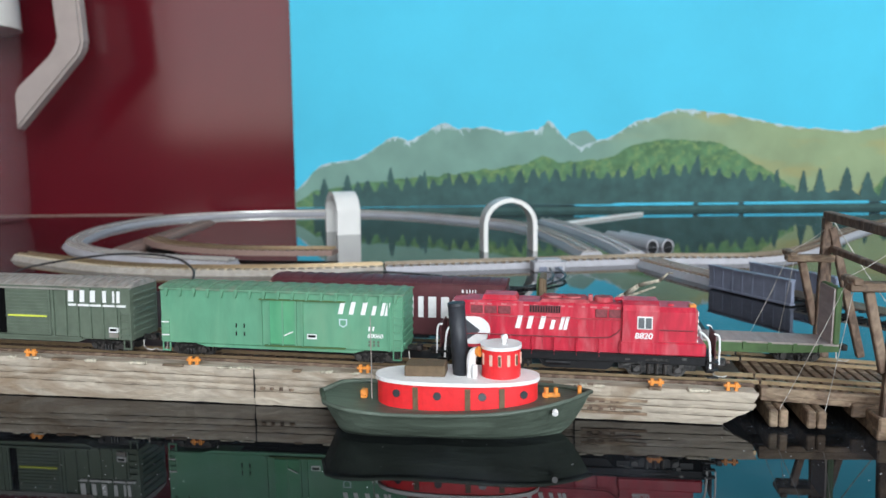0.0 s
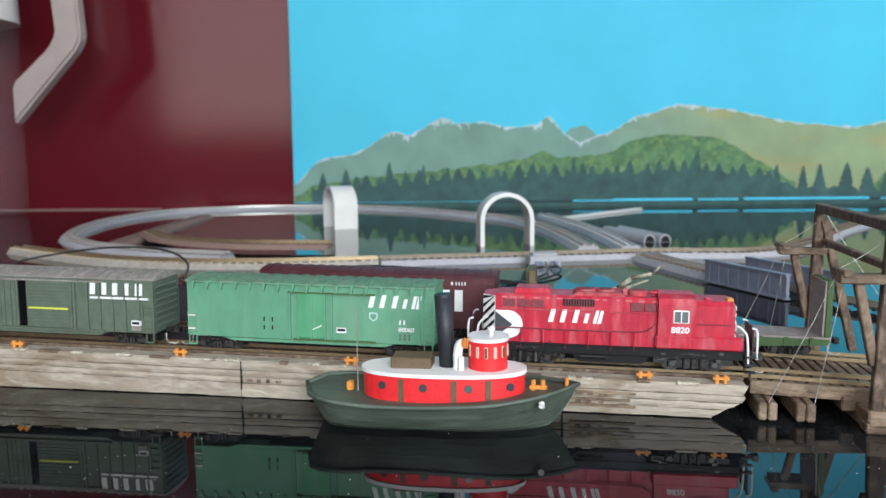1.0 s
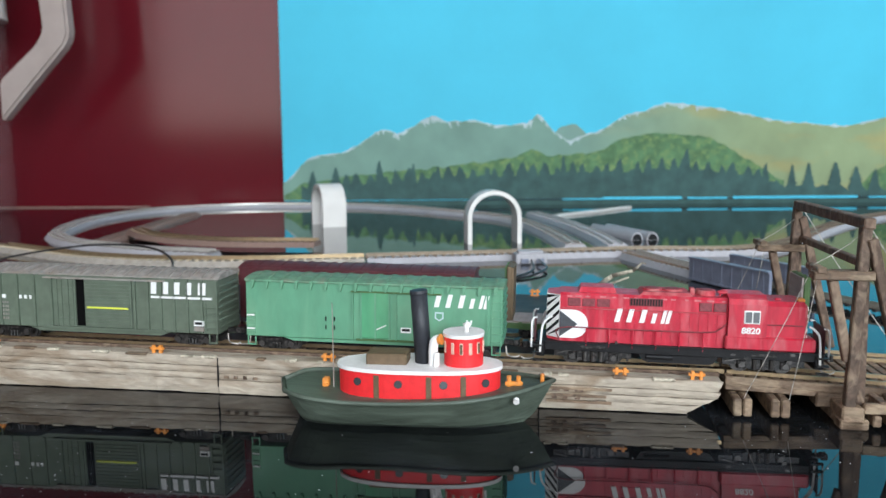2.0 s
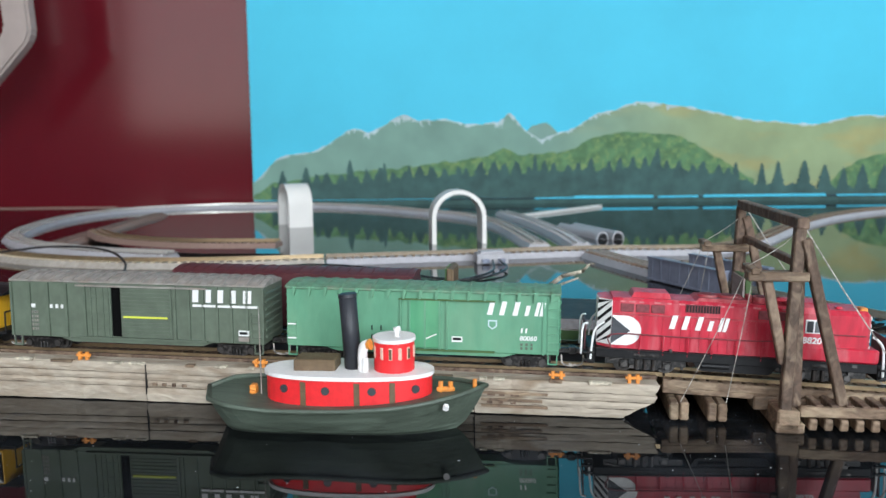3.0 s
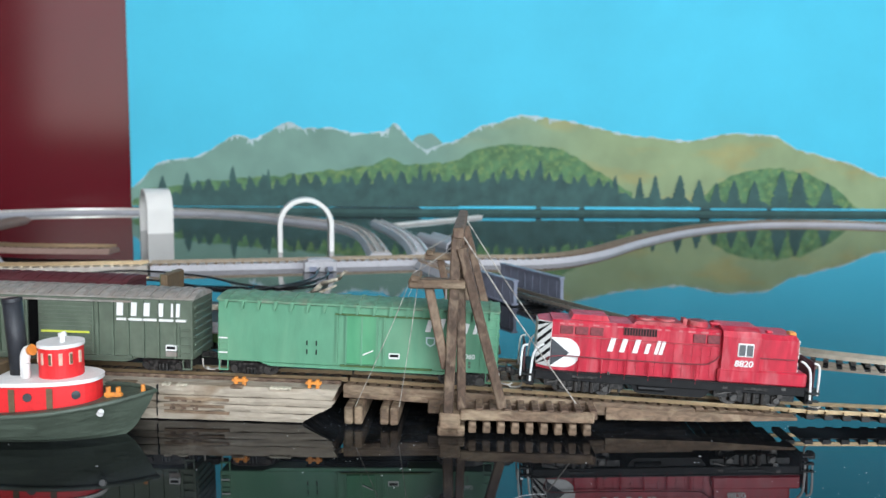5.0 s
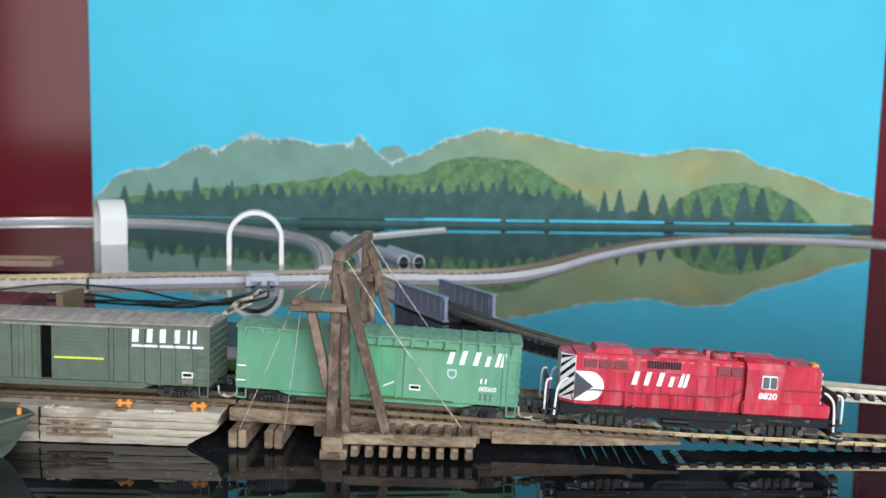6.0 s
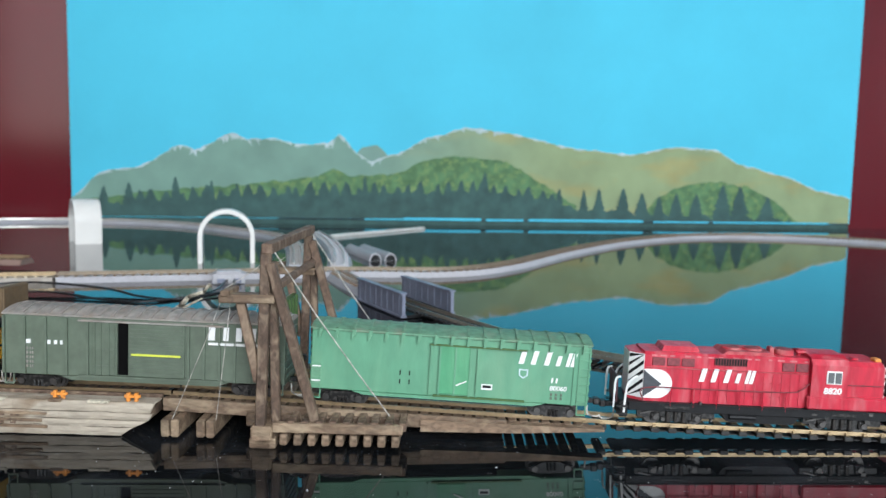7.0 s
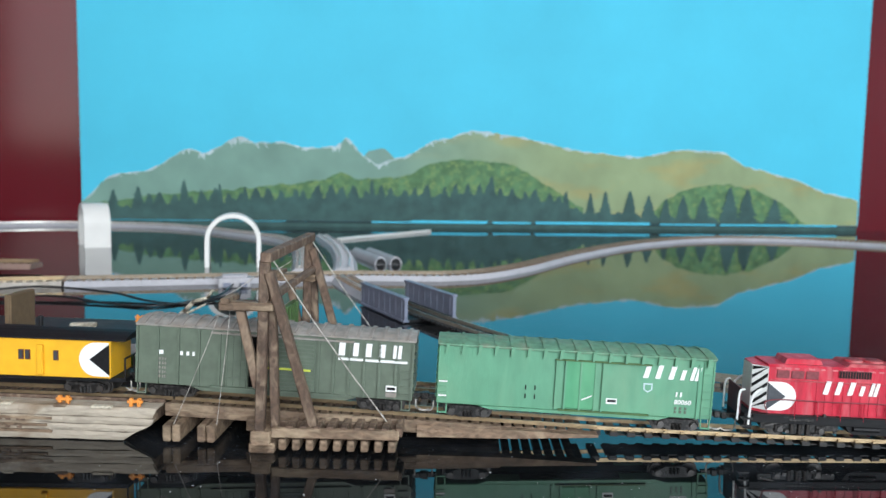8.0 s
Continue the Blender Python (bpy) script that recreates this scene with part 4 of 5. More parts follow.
def coupler(parent, x, sgn, z=0.0055):
    bm = B()
    box(bm, x, x + sgn * 0.0042, -0.0008, 0.0008, z - 0.0008, z + 0.0008)
    box(bm, x + sgn * 0.0035, x + sgn * 0.0058, -0.0016, 0.0014, z - 0.0012, z + 0.0012, 0.0003)
    part("coupler", bm, M["truck"], parent)
    part("brake_hose", tube(B(), spline([(x + sgn * 0.001, -0.003, z - 0.001), (x + sgn * 0.0015, -0.003, z - 0.0042), (x + sgn * 0.0045, -0.0028, z - 0.005), (x + sgn * 0.006, -0.0026, z - 0.0044)], 4), 0.0003, 5), M["string"], parent)


def ladder(parent, x, y, z0, z1, w, material, rungs=6):
    bm = B()
    for k in (-0.5, 0.5):
        box(bm, x + k * w - 0.0002, x + k * w + 0.0002, y - 0.0004, y + 0.0002, z0, z1)
    for i in range(rungs):
        z = z0 + (z1 - z0) * (i + 0.5) / rungs
        box(bm, x - 0.5 * w, x + 0.5 * w, y - 0.0006, y, z - 0.0002, z + 0.0002)
    return part("ladder", bm, material, parent)


def car_shell(ob, L, H0, H1, half, body_mat, roof_mat, roof_rise, ribs, rib_h=0.0006):
    """The box, roof, ends, underframe, trucks and couplers of a box car."""
    part("body", box(B(), -L / 2, L / 2, -half, half, H0, H1, 0.0003), body_mat, ob)
    k = 7
    pts = [(-half - 0.0004, H1)] + [(-half - 0.0004 + (2 * half + 0.0008) * i / k, H1 + 0.0005 + roof_rise * math.sin(math.pi * i / k) ** 0.8) for i in range(k + 1)] + [(half + 0.0004, H1)]
    part("roof", prism(B(), pts, 0, -L / 2 - 0.0004, L / 2 + 0.0004), roof_mat, ob)
    bm = B()
    box(bm, -L / 2 + 0.002, L / 2 - 0.002, -0.003, 0.003, H0 - 0.0018, H0 + 0.001)
    box(bm, -0.018, 0.018, -half + 0.001, half - 0.001, H0 - 0.0015, H0 + 0.0005)
    cyl(bm, (-0.012, -0.004, H0 - 0.0012), (-0.004, -0.004, H0 - 0.0012), 0.0014, seg=10)
    part("underframe", bm, M["black"], ob)
    for sgn in (-1, 1):
        freight_truck(ob, sgn * (L / 2 - 0.0115))
        coupler(ob, sgn * L / 2, sgn)
        bm = B()
        for j in range(7):
            z = H0 + 0.002 + (H1 - H0 - 0.003) * j / 7
            box(bm, sgn * L / 2, sgn * (L / 2 + 0.0005), -half + 0.001, half - 0.001, z, z + 0.0014, 0.0003)
        part("end_corrugation", bm, body_mat, ob)
        for side in (-1, 1):
            bm = B()
            x = sgn * (L / 2 - 0.0022)
            box(bm, x - 0.0017, x - 0.0013, side * half - 0.0003, side * half + 0.0003, H0 - 0.0034, H0)
            box(bm, x + 0.0013, x + 0.0017, side * half - 0.0003, side * half + 0.0003, H0 - 0.0034, H0)
            box(bm, x - 0.0017, x + 0.0017, side * half - 0.0004, side * half + 0.0004, H0 - 0.0036, H0 - 0.0031)
            part("stirrup_step", bm, body_mat, ob)
    me = mesh_of("roof_rib", prism(B(), [(a, b + rib_h) for a, b in pts[1:-1]] + [(half, H1 + 0.0004), (-half, H1 + 0.0004)], 0, -0.0005, 0.0005), roof_mat)
    for i in range(ribs):
        r = new("roof_rib", me)
        r.parent = ob
        r.location = (-L / 2 + L * (i + 0.5) / ribs, 0, 0)


def green_boxcar():
    L, H0, H1, half = 0.0975, 0.0060, 0.0288, 0.0092
    ob = thing("boxcar", "light green insulated boxcar with white lettering on its track", "boxcar", "moving train")
    car_shell(ob, L, H0, H1, half, M["green"], M["eave_green"], 0.0012, 17, 0.00035)
    y = -half
    me = mesh_of("eave_gusset", prism(B(), [(-0.0002, H1 + 0.0004), (0.0012, H1 + 0.0005), (0.0003, H1 - 0.0030), (-0.0004, H1 - 0.0030)], 1, y - 0.0013, y + 0.0002), M["green"])
    for i in range(17):
        e = new("eave_gusset", me)
        e.parent = ob
        e.location = (-L / 2 + L * (i + 0.5) / 17, 0, 0)
    part("eave_strip", box(B(), -L / 2, L / 2, y - 0.0008, y, H1 - 0.0004, H1 + 0.0005, 0.0002), M["eave_green"], ob, "dusty green roof edge")
    part("side_sill", prism(B(), [(-L / 2 + 0.015, H0), (-L / 2 + 0.019, H0 - 0.0012), (L / 2 - 0.019, H0 - 0.0012), (L / 2 - 0.015, H0)], 1, y - 0.0002, -y + 0.0002), M["green"], ob)
    door = part("door", box(B(), -0.0036, 0.0070, y - 0.0007, y + 0.0001, H0 + 0.0012, H1 - 0.0032, 0.0003), M["door_green"], ob, "fresher green plug door")
    for x in (-0.0036, 0.0070, 0.0018, -0.0068, 0.0096):
        part("door_post", box(B(), x - 0.0003, x + 0.0003, y - 0.0010, y, H0 + 0.0008, H1 - 0.0032), M["green"], door)
    part("door_lever", beam(B(), (0.0024, y - 0.0012, H0 + 0.005), (0.0060, y - 0.0012, H0 + 0.0068), 0.0004, 0.0004), M["tug_white"], door)
    part("door_rail", box(B(), -0.0055, 0.0265, y - 0.0011, y, H0 + 0.0002, H0 + 0.0008), M["flat_green"], ob)
    part("door_rail", box(B(), -0.0075, 0.0265, y - 0.0011, y, H1 - 0.0034, H1 - 0.0029), M["flat_green"], ob)
    ladder(ob, L / 2 - 0.0022, y, H0, H1 - 0.001, 0.0034, M["green"], 7)
    ladder(ob, -L / 2 + 0.0020, y, H0 + 0.001, H0 + 0.010, 0.0030, M["green"], 4)
    for z in (H0 + 0.0030, H0 + 0.0085):
        part("grab_iron", box(B(), -L / 2 + 0.0006, -L / 2 + 0.0036, y - 0.0008, y - 0.0004, z, z + 0.0005), M["tug_white"], ob)
    part("corner_post", box(B(), L / 2 - 0.0058, L / 2 - 0.0052, y - 0.0005, y, H0, H1 - 0.002), M["green"], ob)
    marks("mark_bar", mark_bars(0.0236, 0.0206, 0.0051, y, [0.74, 0.70, -0.02, 0.72, 0.58, 0.24, 0.24], 0.22, 0.09, (4,)), M["white"], ob, "white slanted bars of the company mark")
    part("shield_mark", prism(B(), [(0.0240, 0.0186), (0.0272, 0.0186), (0.0272, 0.0162), (0.0256, 0.0150), (0.0240, 0.0162)], 1, y - 0.0002, y), M["snow_paint"], ob, "pale outlined shield")
    part("shield_field", prism(B(), [(0.0245, 0.0181), (0.0267, 0.0181), (0.0267, 0.0164), (0.0256, 0.0156), (0.0245, 0.0164)], 1, y - 0.0003, y), M["green"], ob)
    marks("mark_bar", mark_bars(0.0354, 0.0141, 0.0018, y, [0.7, 0.7], 0.1), M["white"], ob)
    bm = words("80060", 0.0024, 0.15, 0.00004)
    bm.transform(Matrix.Translation((0.0350, y - 0.0002, 0.0113)))
    part("car_number", bm, M["white"], ob, "white stencilled car number")
    for r in range(2):
        marks("data_bar", mark_bars(0.0354, 0.0092 - 0.0014 * r, 0.0010, y, [1.6, 1.6, 1.6], 0), M["dark_green"], ob)
    part("placard", box(B(), 0.0113, 0.0151, y - 0.0002, y, 0.0098, 0.0119), M["white"], ob)
    part("placard_bar", box(B(), 0.0117, 0.0147, y - 0.0003, y, 0.0105, 0.0115), M["black"], ob)
    for x in (-0.0175, -0.0142):
        for z in (0.0134, 0.0100):
            part("hinge", box(B(), x, x + 0.0004, y - 0.0004, y, z, z + 0.0017), M["black"], ob)
    return ob


def olive_boxcar():
    L, H0, H1, half = 0.0995, 0.0054, 0.0266, 0.0092
    ob = thing("boxcar", "olive green ribbed boxcar with one door slid open", "boxcar", "moving train")
    car_shell(ob, L, H0, H1, half, M["dark_green"], M["grey_roof"], 0.0018, 22)
    y = -half
    me = mesh_of("side_rib", box(B(), -0.0004, 0.0004, y - 0.0009, y + 0.0001, H0 + 0.0004, H1 - 0.0004), M["dark_green"])
    for f in (0.0, 0.075, 0.15, 0.225, 0.30, 0.66, 0.715, 0.77, 0.825, 0.88, 0.94, 1.0):
        for side in (0, 180):
            r = new("side_rib", me)
            r.parent = ob
            r.matrix_basis = pose(0, 0, 0, 0, 0, side) @ pose(-L / 2 + 0.0004 + (L - 0.0008) * f, 0, 0)
    part("side_sill", prism(B(), [(-L / 2 + 0.02, H0), (-L / 2 + 0.024, H0 - 0.0014), (L / 2 - 0.024, H0 - 0.0014), (L / 2 - 0.02, H0)], 1, y - 0.0001, -y + 0.0001), M["dark_green"], ob)
    left = part("door", box(B(), -0.0207, -0.0124, y - 0.0009, y + 0.0001, H0 + 0.001, H1 - 0.0014, 0.0002), M["dark_green"], ob, "left door leaf with lock bars")
    for x in (-0.0200, -0.0180, -0.0152, -0.0132):
        part("lock_bar", box(B(), x - 0.0002, x + 0.0002, y - 0.0014, y, H0 + 0.001, H1 - 0.0016), M["dark_green"], left)
    for z in (H0 + 0.004, H0 + 0.010, H0 + 0.016):
        part("lock_bar", box(B(), -0.0204, -0.0127, y - 0.0012, y, z, z + 0.0005), M["dark_green"], left)
    # Flat black panel paints the shade inside the open doorway.
    part("door_opening", box(B(), -0.0123, -0.0085, y - 0.0002, y + 0.0004, H0 + 0.0012, H1 - 0.0014), M["interior_shade"], ob, "black panel in place of the doorway's shaded gap")
    right = part("door", box(B(), -0.0085, 0.0113, y - 0.0009, y + 0.0001, H0 + 0.001, H1 - 0.0014, 0.0002), M["dark_green"], ob, "corrugated right door leaf")
    for i in range(13):
        z = H0 + 0.002 + 0.0014 * i
        part("door_corrugation", box(B(), -0.0079, 0.0107, y - 0.0013, y, z, z + 0.0006), M["dark_green"], right)
    part("lime_stripe", box(B(), -0.0072, 0.0100, y - 0.0015, y, H0 + 0.0086, H0 + 0.0093), M["lime"], right, "lime yellow stripe")
    part("door_rail", box(B(), -0.026, 0.025, y - 0.0013, y, H0 + 0.0002, H0 + 0.0009), M["dark_green"], ob)
    part("door_rail", box(B(), -0.026, 0.025, y - 0.0013, y, H1 - 0.0013, H1 - 0.0007), M["grey_roof"], ob)
    marks("mark_bar", mark_bars(0.0228, 0.0206, 0.0047, y - 0.0006, [0.98, 0.84, 0.92, 0.92, 0.27, 0.27], 0.05, 0.11), M["white"], ob, "white block bars of the company mark")
    part("underline", box(B(), 0.0228, 0.0474, y - 0.0009, y, 0.0189, 0.0197), M["white"], ob)
    ladder(ob, L / 2 - 0.0028, y - 0.0005, H0 + 0.001, H0 + 0.012, 0.0040, M["dark_green"], 4)
    part("placard", box(B(), 0.0402, 0.0440, y - 0.0010, y, 0.0086, 0.0106), M["white"], ob)
    part("placard_bar", box(B(), 0.0406, 0.0436, y - 0.0011, y, 0.0092, 0.0102), M["black"], ob)
    part("placard", box(B(), 0.0402, 0.0440, y - 0.0010, y, 0.0066, 0.0082), M["grey_roof"], ob)
    for r, (x, w) in enumerate([(-0.0415, [2.2]), (-0.034, [1.5, 1.5]), (-0.0255 - 0.004, [1.2])]):
        marks("data_bar", mark_bars(x, 0.0166, 0.0014, y - 0.0001, w, 0), M["white"], ob)
    for r in range(5):
        marks("data_bar", mark_bars(-0.0415, 0.0144 - 0.0016 * r, 0.0009, y - 0.0001, [1.2, 0.8, 0.8], 0), M["grey_roof"], ob)
    for c in ob.children:
        if c.name.startswith("door"):
            c.location.x = 0.0032
    return ob


def maroon_boxcar():
    L, H0, H1, half = 0.100, 0.0052, 0.0275, 0.0092
    ob = thing("boxcar", "dark maroon boxcar with tall white lettering on the far track", "boxcar", "cars on the far track")
    car_shell(ob, L, H0, H1, half, M["maroon_car"], M["maroon_car"], 0.0016, 20, 0.0003)
    y = -half
    marks("mark_bar", mark_bars(0.0085, 0.0130, 0.0092, y, [0.36, 0.24, 0.36, 0.36, 0.30, 0.36], 0, 0.22), M["white"], ob, "tall white bars of the company mark")
    marks("data_bar", mark_bars(0.032, 0.0243, 0.0014, y, [1.2, 0.7, 0.7, 0.7, 0.7], 0), M["white"], ob)
    ladder(ob, L / 2 - 0.0026, y, H0, H1 - 0.001, 0.0036, M["maroon_car"], 7)
    part("door", box(B(), -0.020, -0.004, y - 0.0008, y + 0.0001, H0 + 0.001, H1 - 0.0015, 0.0003), M["maroon_car"], ob)
    return ob


def bulkhead_flatcar():
    L = 0.1150
    ob = thing("bulkhead_flatcar", "empty green bulkhead flatcar with grey deck on the far track", "flatcar", "cars on the far track")
    part("deck", box(B(), -L / 2, L / 2, -0.0088, 0.0088, 0.0072, 0.0080), M["flat_deck"], ob, "bare grey deck boards")
    for sgn in (-1, 1):
        part("side_sill", prism(B(), [(-L / 2, 0.0073), (-L / 2, 0.0052), (-0.03, 0.0036), (0.03, 0.0036), (L / 2, 0.0052), (L / 2, 0.0073)], 1, sgn * 0.0088 - 0.0005, sgn * 0.0088 + 0.0005), M["flat_green"], ob)
        for i in range(12):
            x = -L / 2 + 0.006 + i * 0.0093
            part("stake_pocket", box(B(), x - 0.0007, x + 0.0007, sgn * 0.0094 - 0.0005, sgn * 0.0094 + 0.0003, 0.0050, 0.0078), M["flat_green"], ob)
        x = sgn * (L / 2 - 0.0012)
        bulk = part("bulkhead", box(B(), x - 0.0010, x + 0.0010, -0.0090, 0.0090, 0.0080, 0.0300, 0.0003), M["flat_green"] if sgn > 0 else M["tug_brown"], ob)
        part("lining", box(B(), x - sgn * 0.0017, x - sgn * 0.0009, -0.0085, 0.0085, 0.0082, 0.0296), M["flat_deck"] if sgn > 0 else M["tug_brown"], bulk, "bare plywood face")
        for yy in (-0.006, 0.0, 0.006):
            part("stake", box(B(), x + sgn * 0.0009, x + sgn * 0.0020, yy - 0.0008, yy + 0.0008, 0.0060, 0.0298), M["flat_green"], bulk)
        freight_truck(ob, sgn * (L / 2 - 0.0140))
        coupler(ob, sgn * L / 2, sgn, 0.0052)
    part("centre_sill", box(B(), -L / 2 + 0.004, L / 2 - 0.004, -0.0025, 0.0025, 0.0048, 0.0073), M["black"], ob)
    return ob


def caboose():
    L, H0, H1, half = 0.0700, 0.0066, 0.0206, 0.0088
    ob = thing("caboose", "yellow caboose with dark roof at the end of the train", "caboose", "moving train")
    part("body", box(B(), -L / 2, L / 2, -half, half, H0, H1, 0.0003), M["yellow"], ob)
    pts = [(-half - 0.001, H1)] + [(-half - 0.001 + (2 * half + 0.002) * i / 6, H1 + 0.0006 + 0.0018 * math.sin(math.pi * i / 6)) for i in range(7)] + [(half + 0.001, H1)]
    part("roof", prism(B(), pts, 0, -L / 2 - 0.006, L / 2 + 0.006), M["black"], ob, "dark brown-black roof")
    part("chimney", cyl(B(), (0.004, 0.002, H1), (0.004, 0.002, H1 + 0.006), 0.0008, seg=10), M["black"], ob)
    part("underframe", box(B(), -L / 2 - 0.005, L / 2 + 0.005, -0.0075, 0.0075, H0 - 0.0014, H0), M["black"], ob)
    y = -half
    for x in (0.0026, 0.0050, 0.0153, -0.024):
        w = part("window", box(B(), x - 0.0009, x + 0.0009, y - 0.0004, y + 0.0001, 0.0128, 0.0164), M["maroon_car"], ob)
        part("pane", box(B(), x - 0.0006, x + 0.0006, y - 0.0006, y, 0.0132, 0.0160), M["glass_dark"], w)
    part("bay", box(B(), 0.0088, 0.0110, y - 0.0016, y, H0 + 0.001, H1 - 0.002, 0.0003), M["yellow"], ob)
    n = 20
    disc = [(L / 2 - 0.0050 + 0.0062 * math.cos(math.pi * (0.5 + i / n)), 0.0136 + 0.0062 * math.sin(math.pi * (0.5 + i / n))) for i in range(n + 1)]
    part("emblem", prism(B(), disc + [(L / 2 - 0.0004, 0.0074), (L / 2 - 0.0004, 0.0198)], 1, y - 0.0003, y), M["white"], ob, "white rounded emblem")
    part("emblem_wedge", prism(B(), [(L / 2 - 0.0074, 0.0136), (L / 2 - 0.0003, 0.0080), (L / 2 - 0.0003, 0.0192)], 1, y - 0.0005, y), M["black"], ob, "black wedge of the emblem")
    for sgn in (-1, 1):
        freight_truck(ob, sgn * (L / 2 - 0.0100))
        coupler(ob, sgn * (L / 2 + 0.004), sgn)
        bm = B()
        for yy in (-0.0075, 0.0, 0.0075):
            cyl(bm, (sgn * (L / 2 + 0.0048), yy, H0), (sgn * (L / 2 + 0.0048), yy, H0 + 0.0075), 0.0003, seg=6)
        box(bm, sgn * (L / 2 + 0.0045), sgn * (L / 2 + 0.0051), -0.0075, 0.0075, H0 + 0.007, H0 + 0.0075)
        part("platform_rail", bm, M["black"], ob)
    return ob


def locomotive():
    ob = thing("locomotive", "bright red road-switcher diesel locomotive with white lettering", "locomotive", "moving train")
    R, RR = M["red"], M["roof_red"]
    part("frame", box(B(), -0.0475, 0.0440, -0.0090, 0.0090, 0.0056, 0.0084, 0.0002), M["black"], ob)
    part("walkway", box(B(), -0.0475, 0.0440, -0.0093, 0.0093, 0.0084, 0.0089), M["black"], ob)
    part("skirt", box(B(), 0.0142, 0.0440, -0.0097, 0.0097, 0.0090, 0.0140, 0.0006), R, ob, "red side skirt below the cab")
    part("fuel_tank", prism(B(), [(-0.0150, 0.0060), (-0.0130, 0.0030), (-0.0115, 0.0024), (0.0095, 0.0024), (0.0110, 0.0030), (0.0130, 0.0060)], 1, -0.0080, 0.0080), M["black"], ob)
    part("air_tank", cyl(B(), (-0.012, -0.0082, 0.0046), (-0.003, -0.0082, 0.0046), 0.0010, seg=12), M["black"], ob)
    # the long hood: rounded shoulders
    h = 0.0074
    prof = [(-h, 0.0088), (-h, 0.0262), (-h + 0.0010, 0.0272), (h - 0.0010, 0.0272), (h, 0.0262), (h, 0.0088)]
    hood = part("long_hood", prism(B(), prof, 0, -0.0425, 0.0150), R, ob)
    part("hood_end", prism(B(), [(-0.0425, -h), (-0.0470, -0.0042), (-0.0470, 0.0042), (-0.0425, h)], 2, 0.0088, 0.0266), R, hood)
    y = -h
    for x0 in (-0.0398, -0.0347, -0.0296):
        part("louvre_panel", box(B(), x0, x0 + 0.0045, y - 0.0004, y, 0.0224, 0.0254, 0.0002), M["grille"], hood)
    g = part("radiator_grille", box(B(), -0.0182, -0.0070, y - 0.0005, y, 0.0234, 0.0262), M["grille"], hood)
    for i in range(12):
        part("grille_bar", box(B(), -0.0179 + 0.00094 * i, -0.0175 + 0.00094 * i, y - 0.0009, y, 0.0236, 0.0260), M["black"], g)
    for x0 in (0.0054, 0.0102):
        part("louvre_panel", box(B(), x0, x0 + 0.0043, y - 0.0004, y, 0.0222, 0.0254, 0.0002), M["grille"], hood)
    for i in range(13):
        x = -0.0255 + 0.0031 * i
        d = part("hood_door", box(B(), x, x + 0.0029, y - 0.0002, y + 0.0001, 0.0095, 0.0212), R, hood)
        for z in (0.0122, 0.0172, 0.0198):
            part("latch", box(B(), x + 0.0024, x + 0.0030, y - 0.0005, y, z, z + 0.0004), M["red"], d)
    part("drip_rail", box(B(), -0.0420, 0.0148, y - 0.0006, y, 0.0215, 0.0217), RR, hood)
    for i in range(14):
        x = -0.041 + 0.0041 * i + random.uniform(-0.001, 0.001)
        part("worn_edge", box(B(), x, x + random.uniform(0.0006, 0.0024), y - 0.0002, y + 0.0012, 0.0258, 0.02635), M["faded_red"], hood)
    # roof fittings
    part("blower_housing", prism(B(), [(-0.0362, 0.0270), (-0.0352, 0.0292), (-0.0236, 0.0292), (-0.0226, 0.0270)], 1, -0.0046, 0.0046), R, ob)
    part("roof_hump", prism(B(), [(-0.0150, 0.0270), (-0.0135, 0.0284), (0.0020, 0.0284), (0.0040, 0.0270)], 1, -0.0058, 0.0058), RR, ob)
    for x in (-0.0100, -0.0030, 0.0085):
        f = part("roof_fan", cyl(B(), (x, 0, 0.0270), (x, 0, 0.0290), 0.0036, 0.0034, 20), RR, ob)
        part("fan_cap", cyl(B(), (x, 0, 0.0289), (x, 0, 0.0293), 0.0026, 0.0022, 16), M["grille"], f)
    part("exhaust_stack", box(B(), 0.0030, 0.0046, -0.0016, 0.0016, 0.0270, 0.0296, 0.0002), RR, ob)
    bm = B()
    cyl(bm, (0.0125, -0.002, 0.0284), (0.0156, -0.002, 0.0284), 0.0005, 0.0008, 8)
    cyl(bm, (0.0125, -0.0008, 0.0284), (0.0150, -0.0008, 0.0284), 0.0005, 0.0008, 8)
    box(bm, 0.0130, 0.0136, -0.0022, -0.0006, 0.0270, 0.0284)
    part("air_horn", bm, R, ob)
    # striped rear end with emblem
    end = part("rear_face", box(B(), 0.0, 0.0055, -0.0003, 0.0, 0.0100, 0.0264), M["white"], ob, "white rear corner with black slanted stripes")
    end.matrix_basis = pose(-0.0470, -0.0042, 0, 0, 0, -35.5)
    for i in range(8):
        z = 0.0040 + 0.0034 * i
        lo, hi, slope = 0.0001, 0.0054, 0.95
        quad = [(a, min(max(z + d + slope * a, 0.0101), 0.0263)) for a, d in ((lo, 0), (lo, 0.0014), (hi, 0.0014), (hi, 0))]
        if max(b for a, b in quad) - min(b for a, b in quad) > 0.001:
            part("stripe", prism(B(), quad, 1, -0.0005, -0.0001), M["black"], end)
    part("back_panel", box(B(), -0.0473, -0.0469, -0.0041, 0.0041, 0.0102, 0.0262), M["white"], ob)
    n = 20
    cx, cz, r = -0.0379, 0.0155, 0.0054
    disc = [(cx + r * math.sin(math.pi * i / n), cz - r * math.cos(math.pi * i / n)) for i in range(n + 1)]
    part("emblem", prism(B(), [(-0.0424, cz - r)] + disc + [(-0.0424, cz + r)], 1, y - 0.0003, y), M["white"], ob, "white half-round emblem")
